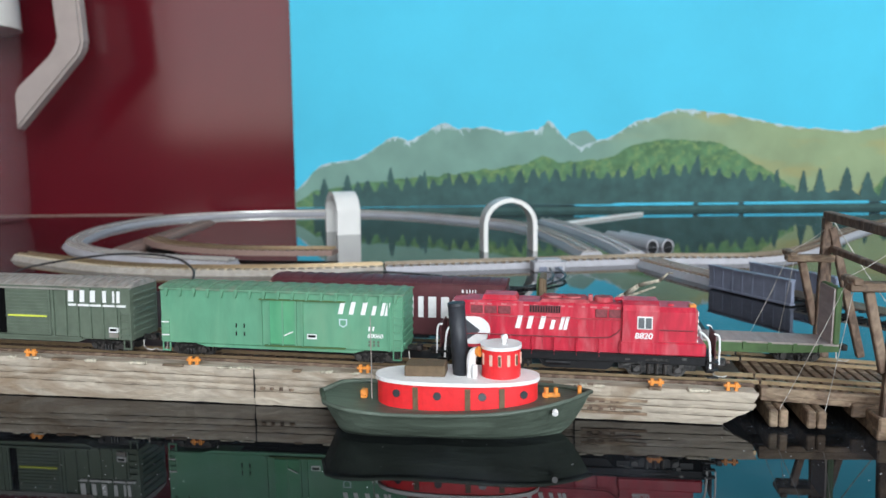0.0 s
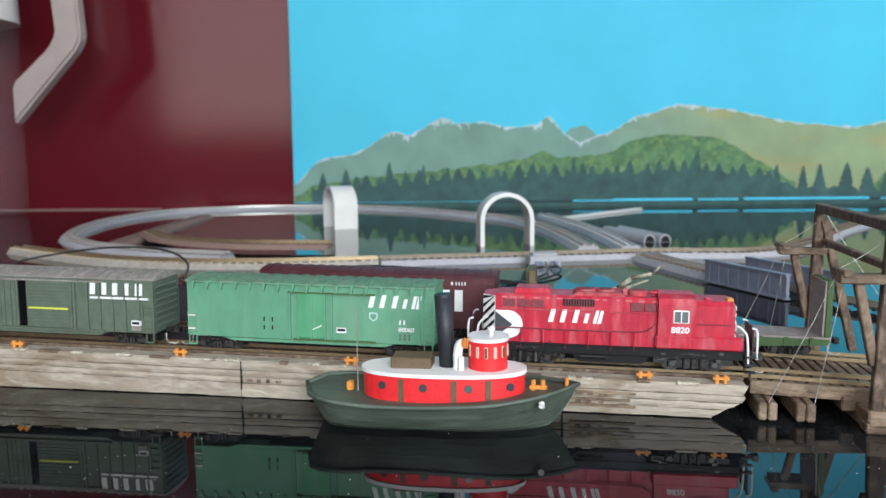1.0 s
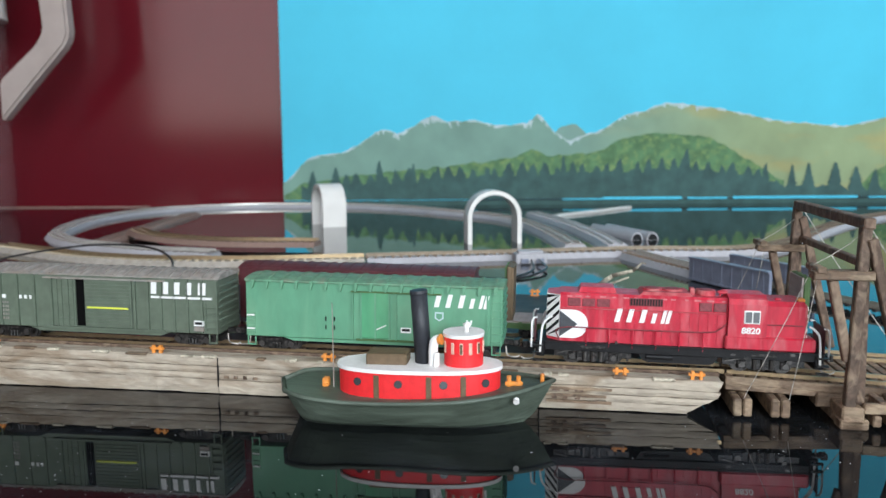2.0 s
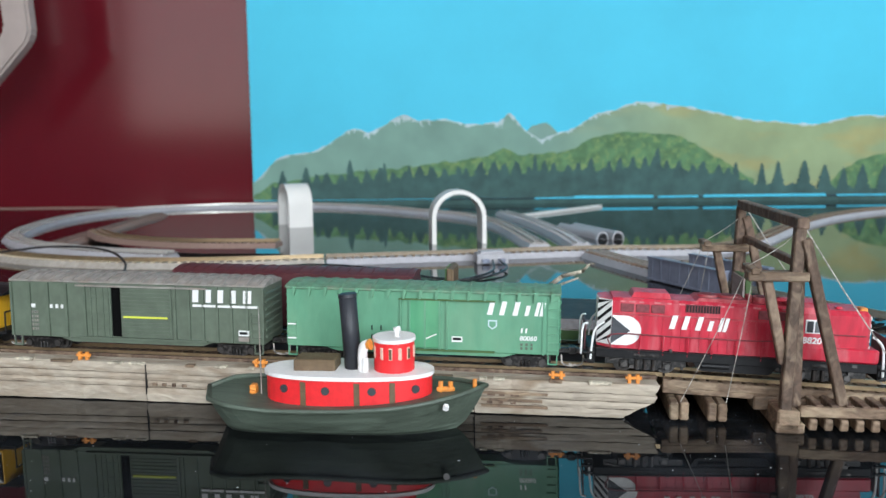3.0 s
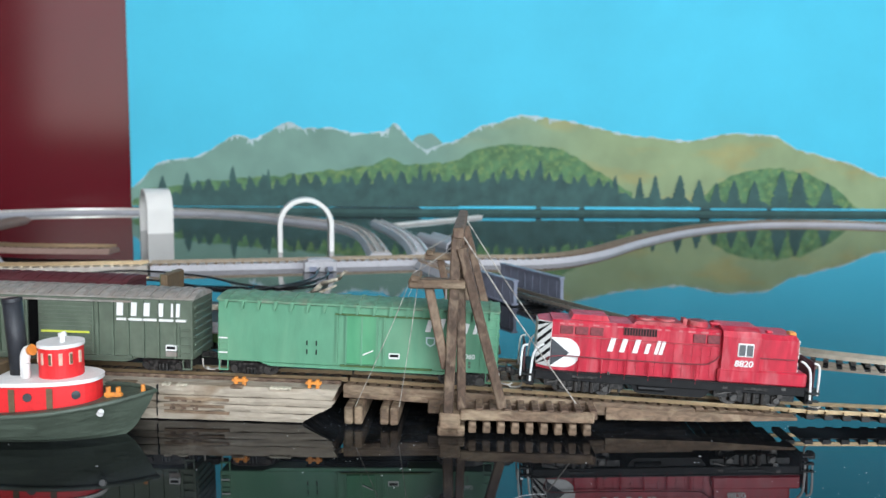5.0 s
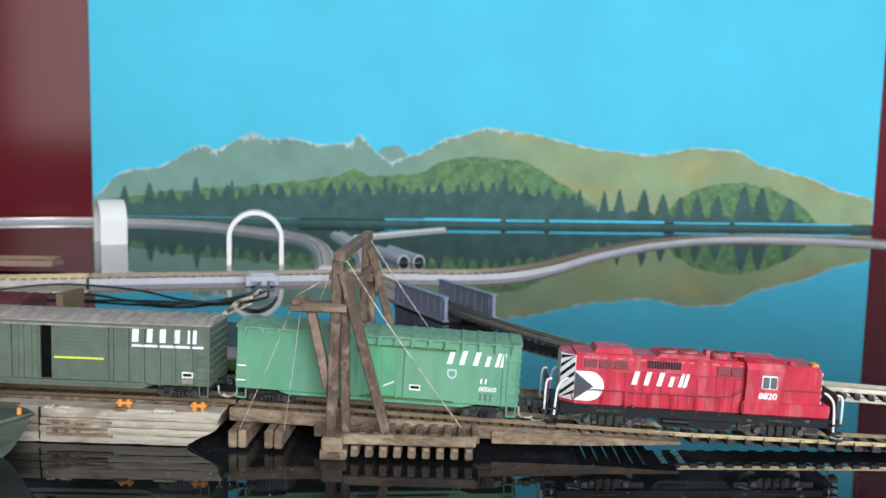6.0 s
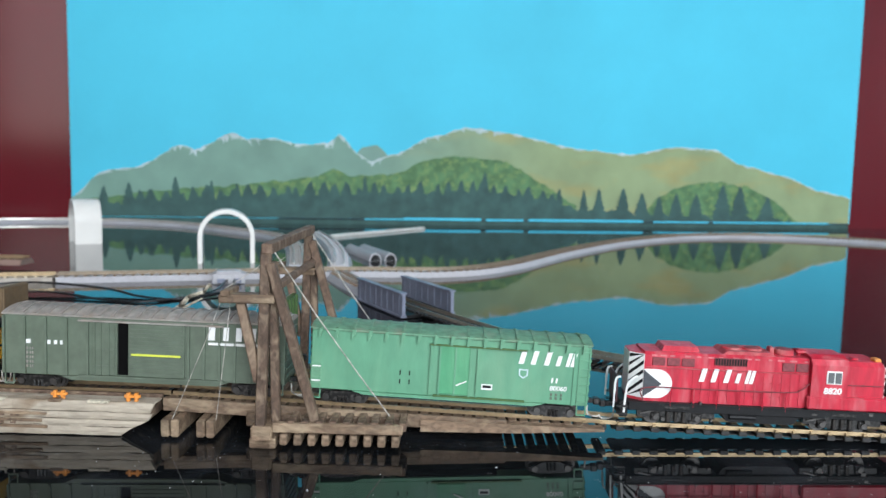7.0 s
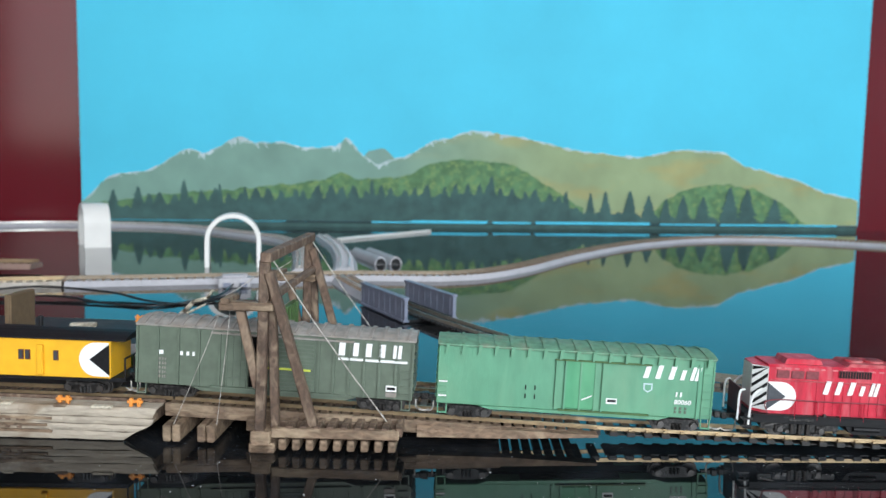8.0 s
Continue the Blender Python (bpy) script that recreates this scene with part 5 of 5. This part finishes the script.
    part("emblem_wedge", prism(B(), [(-0.0425, cz - 0.0050), (-0.0425, cz + 0.0050), (-0.0362, cz)], 1, y - 0.0005, y), M["emblem_black"], ob, "dark wedge of the emblem")
    marks("mark_bar", mark_bars(-0.0234, 0.0171, 0.0049, y - 0.0003, [0.76, 0.72, -0.02, 0.74, 0.60, 0.25, 0.25], 0.22, 0.08, (4,)), M["white"], ob, "white slanted bars of the company mark")
    # cab with arched roof
    c = 0.0094
    roof = [(-c, 0.0132), (-c, 0.0255), (-c + 0.0012, 0.0275), (-0.0045, 0.0286), (0.0045, 0.0286), (c - 0.0012, 0.0275), (c, 0.0255), (c, 0.0132)]
    cab = part("cab", prism(B(), roof, 0, 0.0150, 0.0277), R, ob)
    w = part("cab_window", box(B(), 0.0200, 0.0254, -c - 0.0004, -c, 0.0187, 0.0236, 0.0002), M["white"], cab, "white-framed cab window")
    for x in (0.0205, 0.0230):
        part("pane", box(B(), x, x + 0.0020, -c - 0.0006, -c, 0.0192, 0.0231), M["glass_dark"], w)
    bm = words("8820", 0.0031, 0.1, 0.00008)
    bm.transform(Matrix.Translation((0.0193, -c - 0.0002, 0.0152)))
    part("road_number", bm, M["white"], ob, "white road number")
    # short hood
    k = 0.0082
    nose = part("short_hood", prism(B(), [(-k, 0.0130), (-k, 0.0252), (-k + 0.0016, 0.0268), (k - 0.0016, 0.0268), (k, 0.0252), (k, 0.0130)], 0, 0.0277, 0.0402), R, ob)
    bmesh_nose = B()
    prism(bmesh_nose, [(-k + 0.0006, 0.0132), (-k + 0.0006, 0.0248), (-k + 0.0022, 0.0260), (k - 0.0022, 0.0260), (k - 0.0006, 0.0248), (k - 0.0006, 0.0132)], 0, 0.0400, 0.0411)
    part("nose_face", bmesh_nose, RR, nose)
    for i in range(5):
        z = 0.0136 + 0.0026 * i
        part("nose_stripe", prism(B(), [(-0.0074, z), (-0.0074, z + 0.0012), (0.0074, z + 0.0022), (0.0074, z + 0.0010)], 0, 0.0410, 0.0414), M["white"], nose)
    part("number_light", box(B(), 0.0384, 0.0408, -0.0052, -0.0018, 0.0262, 0.0278, 0.0003), M["orange"], nose)
    part("hood_bracket", box(B(), 0.0312, 0.0332, -0.004, -0.0015, 0.0266, 0.0276, 0.0003), R, nose)
    # handrails
    part("handrail", tube(B(), spline([(-0.0425, -0.0088, 0.0092), (-0.0420, -0.0088, 0.0142), (-0.02, -0.0088, 0.0145), (0.0070, -0.0088, 0.0148), (0.0120, -0.0090, 0.0160), (0.0146, -0.0092, 0.0186)], 6), 0.00024, 5), M["grille"], ob)
    for x in (-0.033, -0.025, -0.017, -0.009, -0.001, 0.007):
        part("stanchion", cyl(B(), (x, -0.0088, 0.0075), (x, -0.0088, 0.0145), 0.00026, seg=5), R, ob)
    part("nose_handrail", tube(B(), [(0.0280, -0.0090, 0.0186), (0.0395, -0.0090, 0.0186)], 0.00022, 5), M["grille"], ob)
    for sgn in (-1, 1):
        e = 0.0460 if sgn > 0 else 0.0496
        x = sgn * e
        ends = part("end_platform", box(B(), x - sgn * 0.0020, x + sgn * 0.0010, -0.0090, 0.0090, 0.0030, 0.0090, 0.0003), M["black"], ob)
        for yy in (-0.0094, 0.0094):
            for i in range(3):
                part("step", box(B(), x - sgn * 0.0015, x + sgn * 0.0022, yy - 0.0012, yy + 0.0006, 0.0014 + 0.0028 * i, 0.0020 + 0.0028 * i), M["truck"], ends)
            part("grab_rail", tube(B(), spline([(x - sgn * 0.0046, yy, 0.0186), (x - sgn * 0.0030, yy, 0.0176), (x - sgn * 0.0012, yy, 0.0150), (x - sgn * 0.0006, yy, 0.0090), (x - sgn * 0.0004, yy, 0.0040)], 5), 0.00042, 6), M["white"], ends, "white grab rail")
            part("grab_rail", tube(B(), spline([(x + sgn * 0.0008, yy * 0.8, 0.0176), (x + sgn * 0.0026, yy * 0.8, 0.0160), (x + sgn * 0.0028, yy * 0.8, 0.0060)], 4), 0.00040, 6), M["white"], ends)
        part("end_gate", box(B(), x + sgn * 0.0014, x + sgn * 0.0018, -0.0064, 0.0064, 0.0075, 0.0175), M["maroon_car"], ends)
        coupler(ob, x + sgn * 0.0006, sgn, 0.0050)
        tx = 0.0275 if sgn > 0 else -0.0305
        bm = B()
        box(bm, tx - 0.010, tx + 0.010, -0.0040, 0.0040, 0.0030, 0.0062)
        tr = part("truck", bm, M["truck"], ob)
        for sd in (-1, 1):
            y0, y1 = sorted((sd * 0.0064, sd * 0.0078))
            bm = B()
            prism(bm, [(tx - 0.0135, 0.0030), (tx - 0.0075, 0.0030), (tx - 0.0045, 0.0016), (tx + 0.0045, 0.0016), (tx + 0.0075, 0.0030), (tx + 0.0135, 0.0030),
                       (tx + 0.0135, 0.0050), (tx + 0.0090, 0.0072), (tx - 0.0090, 0.0072), (tx - 0.0135, 0.0050)], 1, y0, y1)
            part("side_frame", bm, M["truck"], tr)
            for q in (-0.0072, 0.0072):
                part("journal_box", box(B(), tx + q - 0.0016, tx + q + 0.0016, sd * 0.0076 - 0.0010, sd * 0.0076 + 0.0010, 0.0018, 0.0048, 0.0003), M["truck"], tr)
                part("journal_cap", cyl(B(), (tx + q, sd * 0.0084, 0.0033), (tx + q, sd * 0.0092, 0.0033), 0.0010, seg=10), M["wheel"], tr)
            for q in (-0.0028, 0.0, 0.0028):
                part("spring", cyl(B(), (tx + q, sd * 0.0082, 0.0016), (tx + q, sd * 0.0082, 0.0052), 0.0008, seg=8), M["wheel"], tr)
            part("brake_cylinder", cyl(B(), (tx - 0.0042, sd * 0.0084, 0.0068), (tx + 0.0042, sd * 0.0084, 0.0068), 0.0009, seg=10), M["truck"], tr)
            for q in range(9):
                bx, bz = tx + random.uniform(-0.0125, 0.0118), random.uniform(0.0012, 0.0085)
                part("rigging", box(B(), bx, bx + random.uniform(0.0005, 0.0018), sd * 0.0086 - 0.0005, sd * 0.0086 + 0.0005, bz, bz + random.uniform(0.0003, 0.0012)), M["wheel"] if q % 3 == 0 else M["truck"], tr)
            part("brake_rod", beam(B(), (tx - 0.0125, sd * 0.0084, 0.0042), (tx - 0.0050, sd * 0.0084, 0.0062), 0.0004, 0.0005), M["wheel"], tr)
        for q in (-0.0072, 0.0072):
            wl = new("wheelset", LOCO_WHEEL)
            wl.parent = tr
            SPINNING.append((wl, tx + q, 0.0031))
            wl.location = (tx + q, 0, 0.0031)
    return ob


def lower(ob, k):
    """Brings a body's height down to scale, trucks and wheels left as they are."""
    done = set()

    def go(o):
        if o.name.split(".")[0] in ("truck", "coupler", "brake_hose"):
            return
        if o.data and o.data.name not in done:
            done.add(o.data.name)
            o.data.transform(Matrix.Diagonal((1, 1, k, 1)))
        for c in o.children:
            go(c)
    go(ob)
    return ob


# where the train's things stand at the start, and half the spread of their trucks
LOCO_S, GREEN_S, OLIVE_S, CABOOSE_S = -0.0637, -0.1750, -0.2822, -0.3762
TRAIN = [(lower(locomotive(), 0.955), LOCO_S, 0.029, "locomotive"), (lower(green_boxcar(), 0.94), GREEN_S, 0.037, "green"), (olive_boxcar(), OLIVE_S, 0.0355, "olive"), (caboose(), CABOOSE_S, 0.025, "olive")]
STILL_FROM = len(SPINNING)


def stand(ob, s, n, half):
    a, b = on_line(s - half, n, rail_top(s - half)), on_line(s + half, n, rail_top(s + half))
    pitch = math.degrees(math.atan2(a.z - b.z, 2 * half))
    turn = math.degrees(math.atan2(b.y - a.y, b.x - a.x))
    return Matrix.Translation((a + b) / 2) @ pose(0, 0, 0, 0, pitch, turn)


for ob, s, half, kind in TRAIN:
    ob.matrix_world = stand(ob, s, 0.0, half)
mb, fc = lower(maroon_boxcar(), 0.95), bulkhead_flatcar()
mb.matrix_world = stand(mb, -0.1405, 0.033, 0.038)
fc.matrix_world = stand(fc, -0.0200, 0.033, 0.045)


# ---- the tugboat ----
def tugboat():
    ob = thing("tugboat", "toy tugboat with green hull, red deckhouse and black funnel", "tugboat", m=pose(0.1725, 0.6945, 0, 0, 0, -6.5))
    L, W = 0.0945, 0.0180
    bm = B()
    rows, cols = 22, 7
    grid = []

    def section(f):
        """Half breadth and sheer height at a share of the length from stern to bow."""
        if f < 0.22:
            b = math.sqrt(max(0.0, 1 - ((0.22 - f) / 0.22) ** 2)) ** 0.8
        elif f > 0.55:
            b = max(0.0, 1 - ((f - 0.55) / 0.45) ** 2.7)
        else:
            b = 1.0
        sheer = 0.0106 + 0.0040 * max(0, f - 0.42) ** 1.6 / 0.58 ** 1.6 + 0.0022 * max(0, 0.28 - f) / 0.28
        return b * W, sheer
    for i in range(rows + 1):
        f = i / rows
        b, h = section(f)
        x = (f - 0.5) * L
        ring = []
        for j in range(cols + 1):
            g = j / cols
            z = h * g
            flare = 0.48 + 0.52 * g ** 0.62
            xx = x * (0.86 + 0.12 * g) if f < 0.5 else x * (0.78 + 0.21 * g ** 0.7)
            ring.append((xx, b * flare, z))
        grid.append(ring)
    vs = {}
    for sd in (-1, 1):
        for i, ring in enumerate(grid):
            for j, (x, y, z) in enumerate(ring):
                vs[sd, i, j] = bm.verts.new((x, sd * y, z + (0.0003 * noise.noise((x * 90, j, sd)) if 0 < j < cols else 0)))
        for i in range(rows):
            for j in range(cols):
                q = (vs[sd, i, j], vs[sd, i + 1, j], vs[sd, i + 1, j + 1], vs[sd, i, j + 1])
                bm.faces.new(q if sd < 0 else q[::-1])
    for i in range(rows):
        bm.faces.new((vs[-1, i, 0], vs[1, i, 0], vs[1, i + 1, 0], vs[-1, i + 1, 0]))
    bmesh.ops.remove_doubles(bm, verts=bm.verts[:], dist=0.00005)
    bmesh.ops.recalc_face_normals(bm, faces=bm.faces[:])
    part("hull", bm, M["hull"], ob, "dark green brushed hull")
    # rounded gunwale all the way round
    edge = [Vector((grid[i][cols][0], -grid[i][cols][1], grid[i][cols][2])) for i in range(rows + 1)] + [Vector((grid[i][cols][0], grid[i][cols][1], grid[i][cols][2])) for i in range(rows - 1, 0, -1)]
    part("gunwale", tube(B(), edge + [edge[0]], 0.00085, 7), M["hull"], ob, smooth=True)
    bm = B()
    deck = []
    for i in range(rows):
        a, b = grid[i][cols], grid[i + 1][cols]
        v = [bm.verts.new((p[0], sd * p[1] * 0.95, p[2] - 0.0005)) for p, sd in ((a, -1), (b, -1), (b, 1), (a, 1))]
        bm.faces.new(v)
    bmesh.ops.remove_doubles(bm, verts=bm.verts[:], dist=0.00005)
    part("deck", bm, M["hull"], ob)

    def oval(cx, a, b, z0, z1, k=2.4, grow=0.0, n=40):
        pts = []
        for i in range(n):
            t = i * math.tau / n
            c, s = math.cos(t), math.sin(t)
            pts.append((cx + (a + grow) * math.copysign(abs(c) ** (2 / k), c), (b + grow) * math.copysign(abs(s) ** (2 / k), s)))
        return prism(B(), pts, 2, z0, z1)
    hx, ha, hb = 0.0015, 0.0275, 0.0112
    house = part("deckhouse", oval(hx, ha, hb, 0.0072, 0.0188), M["tug_red"], ob, "red oval deckhouse")
    part("deckhouse_roof", oval(hx, ha, hb, 0.0186, 0.0199, grow=0.0007), M["tug_white"], ob, "white deckhouse roof")

    def on_house(x):
        u = min(1.0, abs((x - hx) / ha))
        return -hb * (1 - u ** 2.4) ** (1 / 2.4)
    for x in (-0.0181, -0.0041, 0.0108, 0.0243):
        yy = on_house(x)
        slope = math.degrees(math.atan2(on_house(x + 0.001) - on_house(x - 0.001), 0.002))
        p = part("porthole", cyl(B(), (0, -0.0004, 0), (0, 0.0004, 0), 0.00135, seg=14), M["glass_dark"], house)
        p.matrix_basis = pose(x, yy, 0.0152, 0, 0, slope)
    for x in (-0.0115, 0.0060, 0.0172):
        yy = on_house(x)
        slope = math.degrees(math.atan2(on_house(x + 0.001) - on_house(x - 0.001), 0.002))
        p = part("door", box(B(), -0.0009, 0.0009, -0.0003, 0.0004, -0.0048, 0.0042), M["tug_brown"], house, "brown door")
        p.matrix_basis = pose(x, yy, 0.0136, 0, 0, slope)
    wx = 0.0166
    wheelhouse = part("wheelhouse", oval(wx, 0.0066, 0.0068, 0.0198, 0.0298, 2.1), M["tug_red"], ob, "red round wheelhouse")
    part("wheelhouse_roof", oval(wx, 0.0066, 0.0068, 0.0296, 0.0308, 2.1, grow=0.0004), M["tug_white"], ob, "white wheelhouse roof")
    for a in (-150, -118, -92, -66, -40, -10):
        r = 0.0067
        p = part("window", box(B(), -0.0006, 0.0006, -0.0003, 0.0004, -0.0020, 0.0020, 0.0002), M["tug_cream"], wheelhouse, "cream window frame")
        p.matrix_basis = pose(wx + r * math.cos(radians(a)), r * math.sin(radians(a)), 0.0262, 0, 0, a + 90)
        if a in (-92, -40):
            part("pane", box(B(), -0.0004, 0.0004, -0.0005, 0.0002, -0.0016, 0.0016), M["tug_brown"], p)
    part("roof_knob", cyl(B(), (wx + 0.001, -0.001, 0.0306), (wx + 0.0012, -0.001, 0.0330), 0.0009, 0.0008, 12), M["tug_white"], ob, smooth=True)
    part("roof_knob", cyl(B(), (wx + 0.0002, -0.001, 0.0328), (wx + 0.0022, -0.001, 0.0336), 0.0010, 0.0008, 12), M["tug_white"], ob, smooth=True)
    part("funnel", cyl(B(), (0.0030, 0.0, 0.0195), (0.0014, 0.0, 0.0443), 0.0029, 0.0029, 24), M["funnel"], ob, "matt black funnel", smooth=True)
    part("funnel_rim", cyl(B(), (0.0015, 0.0, 0.0436), (0.0014, 0.0, 0.0447), 0.0031, 0.0030, 24), M["funnel"], ob)
    v = part("ventilator", tube(B(), spline([(0.0066, -0.0035, 0.0195), (0.0067, -0.0035, 0.0255), (0.0074, -0.0037, 0.0282), (0.0094, -0.0040, 0.0290)], 6), 0.0016, 10), M["tug_white"], ob, "white cowl ventilator", smooth=True)
    part("ventilator_mouth", cyl(B(), (0.0084, -0.0040, 0.0286), (0.0096, -0.0043, 0.0289), 0.0015, 0.0019, 12), M["orange"], v)
    part("ventilator", cyl(B(), (0.0078, -0.0052, 0.0195), (0.0080, -0.0054, 0.0245), 0.0012, 0.0010, 10), M["tug_white"], ob, smooth=True)
    part("deck_box", box(B(), -0.0160, -0.0022, -0.0048, 0.0048, 0.0196, 0.0236, 0.0004), M["tug_brown"], ob, "brown box on the roof")
    part("mast", cyl(B(), (-0.0282, -0.001, 0.0075), (-0.0282, -0.001, 0.0400), 0.00026, 0.00014, 7), M["grey_roof"], ob)
    bm = B()
    for x in (-0.0016, 0.0016):
        cyl(bm, (0.0335 + x, -0.001, 0.0100), (0.0335 + x, -0.001, 0.0160), 0.0008, seg=10)
    box(bm, 0.0305, 0.0365, -0.0018, -0.0002, 0.0126, 0.0142, 0.0004)
    part("tow_bitt", bm, M["orange"], ob, "orange towing bitt")
    part("bow_bitt", cyl(B(), (0.0430, -0.0005, 0.0125), (0.0430, -0.0005, 0.0168), 0.0008, 0.0007, 10), M["orange"], ob, "orange bow post")
    bm = B()
    box(bm, -0.0322, -0.0300, -0.0016, 0.0016, 0.0090, 0.0138, 0.0004)
    box(bm, -0.0320, -0.0302, -0.0024, 0.0024, 0.0110, 0.0122, 0.0003)
    part("stern_winch", bm, M["orange"], ob, "orange stern winch")
    part("anchor_patch", cyl(B(), (0.0345, -0.0138, 0.0110), (0.0345, -0.0126, 0.0116), 0.0010, seg=10), M["tug_white"], ob)


tugboat()


# ---- what moves: the train rolls off the barge along the line ----
DRIVE = [(0.0, 0.0002), (0.5, 0.0044), (1.0, 0.0168), (1.5, 0.0298), (3.0, 0.0927), (3.5, 0.1084), (4.0, 0.1336), (4.5, 0.1576),
         (6.0, 0.2266), (6.5, 0.2523), (7.0, 0.2762), (7.5, 0.2991), (8.0, 0.3220)]
# slack in the couplers, let out at the start and taken up again as the train runs down the apron
SLACK = {"locomotive": [(0.0, 0.0025), (0.5, 0.0029), (1.0, 0.0021), (1.5, 0.0013), (3.0, -0.0028), (3.5, -0.0035), (4.0, -0.0034), (4.5, -0.0025), (6.0, -0.0008), (8.0, -0.0005)],
         "olive": [(0.0, -0.0037), (0.5, -0.0055), (1.0, -0.0050), (1.5, -0.0036), (3.0, 0.0003), (8.0, 0.0002)]}


def slack(kind, t):
    rows = SLACK.get(kind, [(0.0, 0.0), (8.0, 0.0)])
    for (t0, a), (t1, b) in zip(rows, rows[1:]):
        if t <= t1:
            f = (t - t0) / (t1 - t0)
            return a + (b - a) * f * f * (3 - 2 * f)
    return rows[-1][1]


def driven(t):
    """How far the train has rolled at a time, along a smooth curve."""
    k = max(i for i in range(len(DRIVE) - 1) if DRIVE[i][0] <= t + 1e-9)
    (t0, a), (t1, b) = DRIVE[k], DRIVE[k + 1]

    def rate(i):
        lo, hi = max(i - 1, 0), min(i + 1, len(DRIVE) - 1)
        return (DRIVE[hi][1] - DRIVE[lo][1]) / (DRIVE[hi][0] - DRIVE[lo][0])
    m0, m1, h = (0.0 if k == 0 else rate(k)), rate(k + 1), t1 - t0
    f = (t - t0) / h
    return (2 * f ** 3 - 3 * f * f + 1) * a + (f ** 3 - 2 * f * f + f) * h * m0 + (3 * f * f - 2 * f ** 3) * b + (f ** 3 - f * f) * h * m1


def motions():
    times = [i / 15 for i in range(121)]
    for ob, s, half, kind in TRAIN:
        walk(ob, [(t, stand(ob, s + driven(t) + slack(kind, t), 0.0, half)) for t in times])
    for w, x, r in SPINNING[:STILL_FROM]:
        rows = [(t, pose(x, 0, r, 0, math.degrees(driven(t) / r), 0)) for t in times]
        walk(w, rows)


motions()
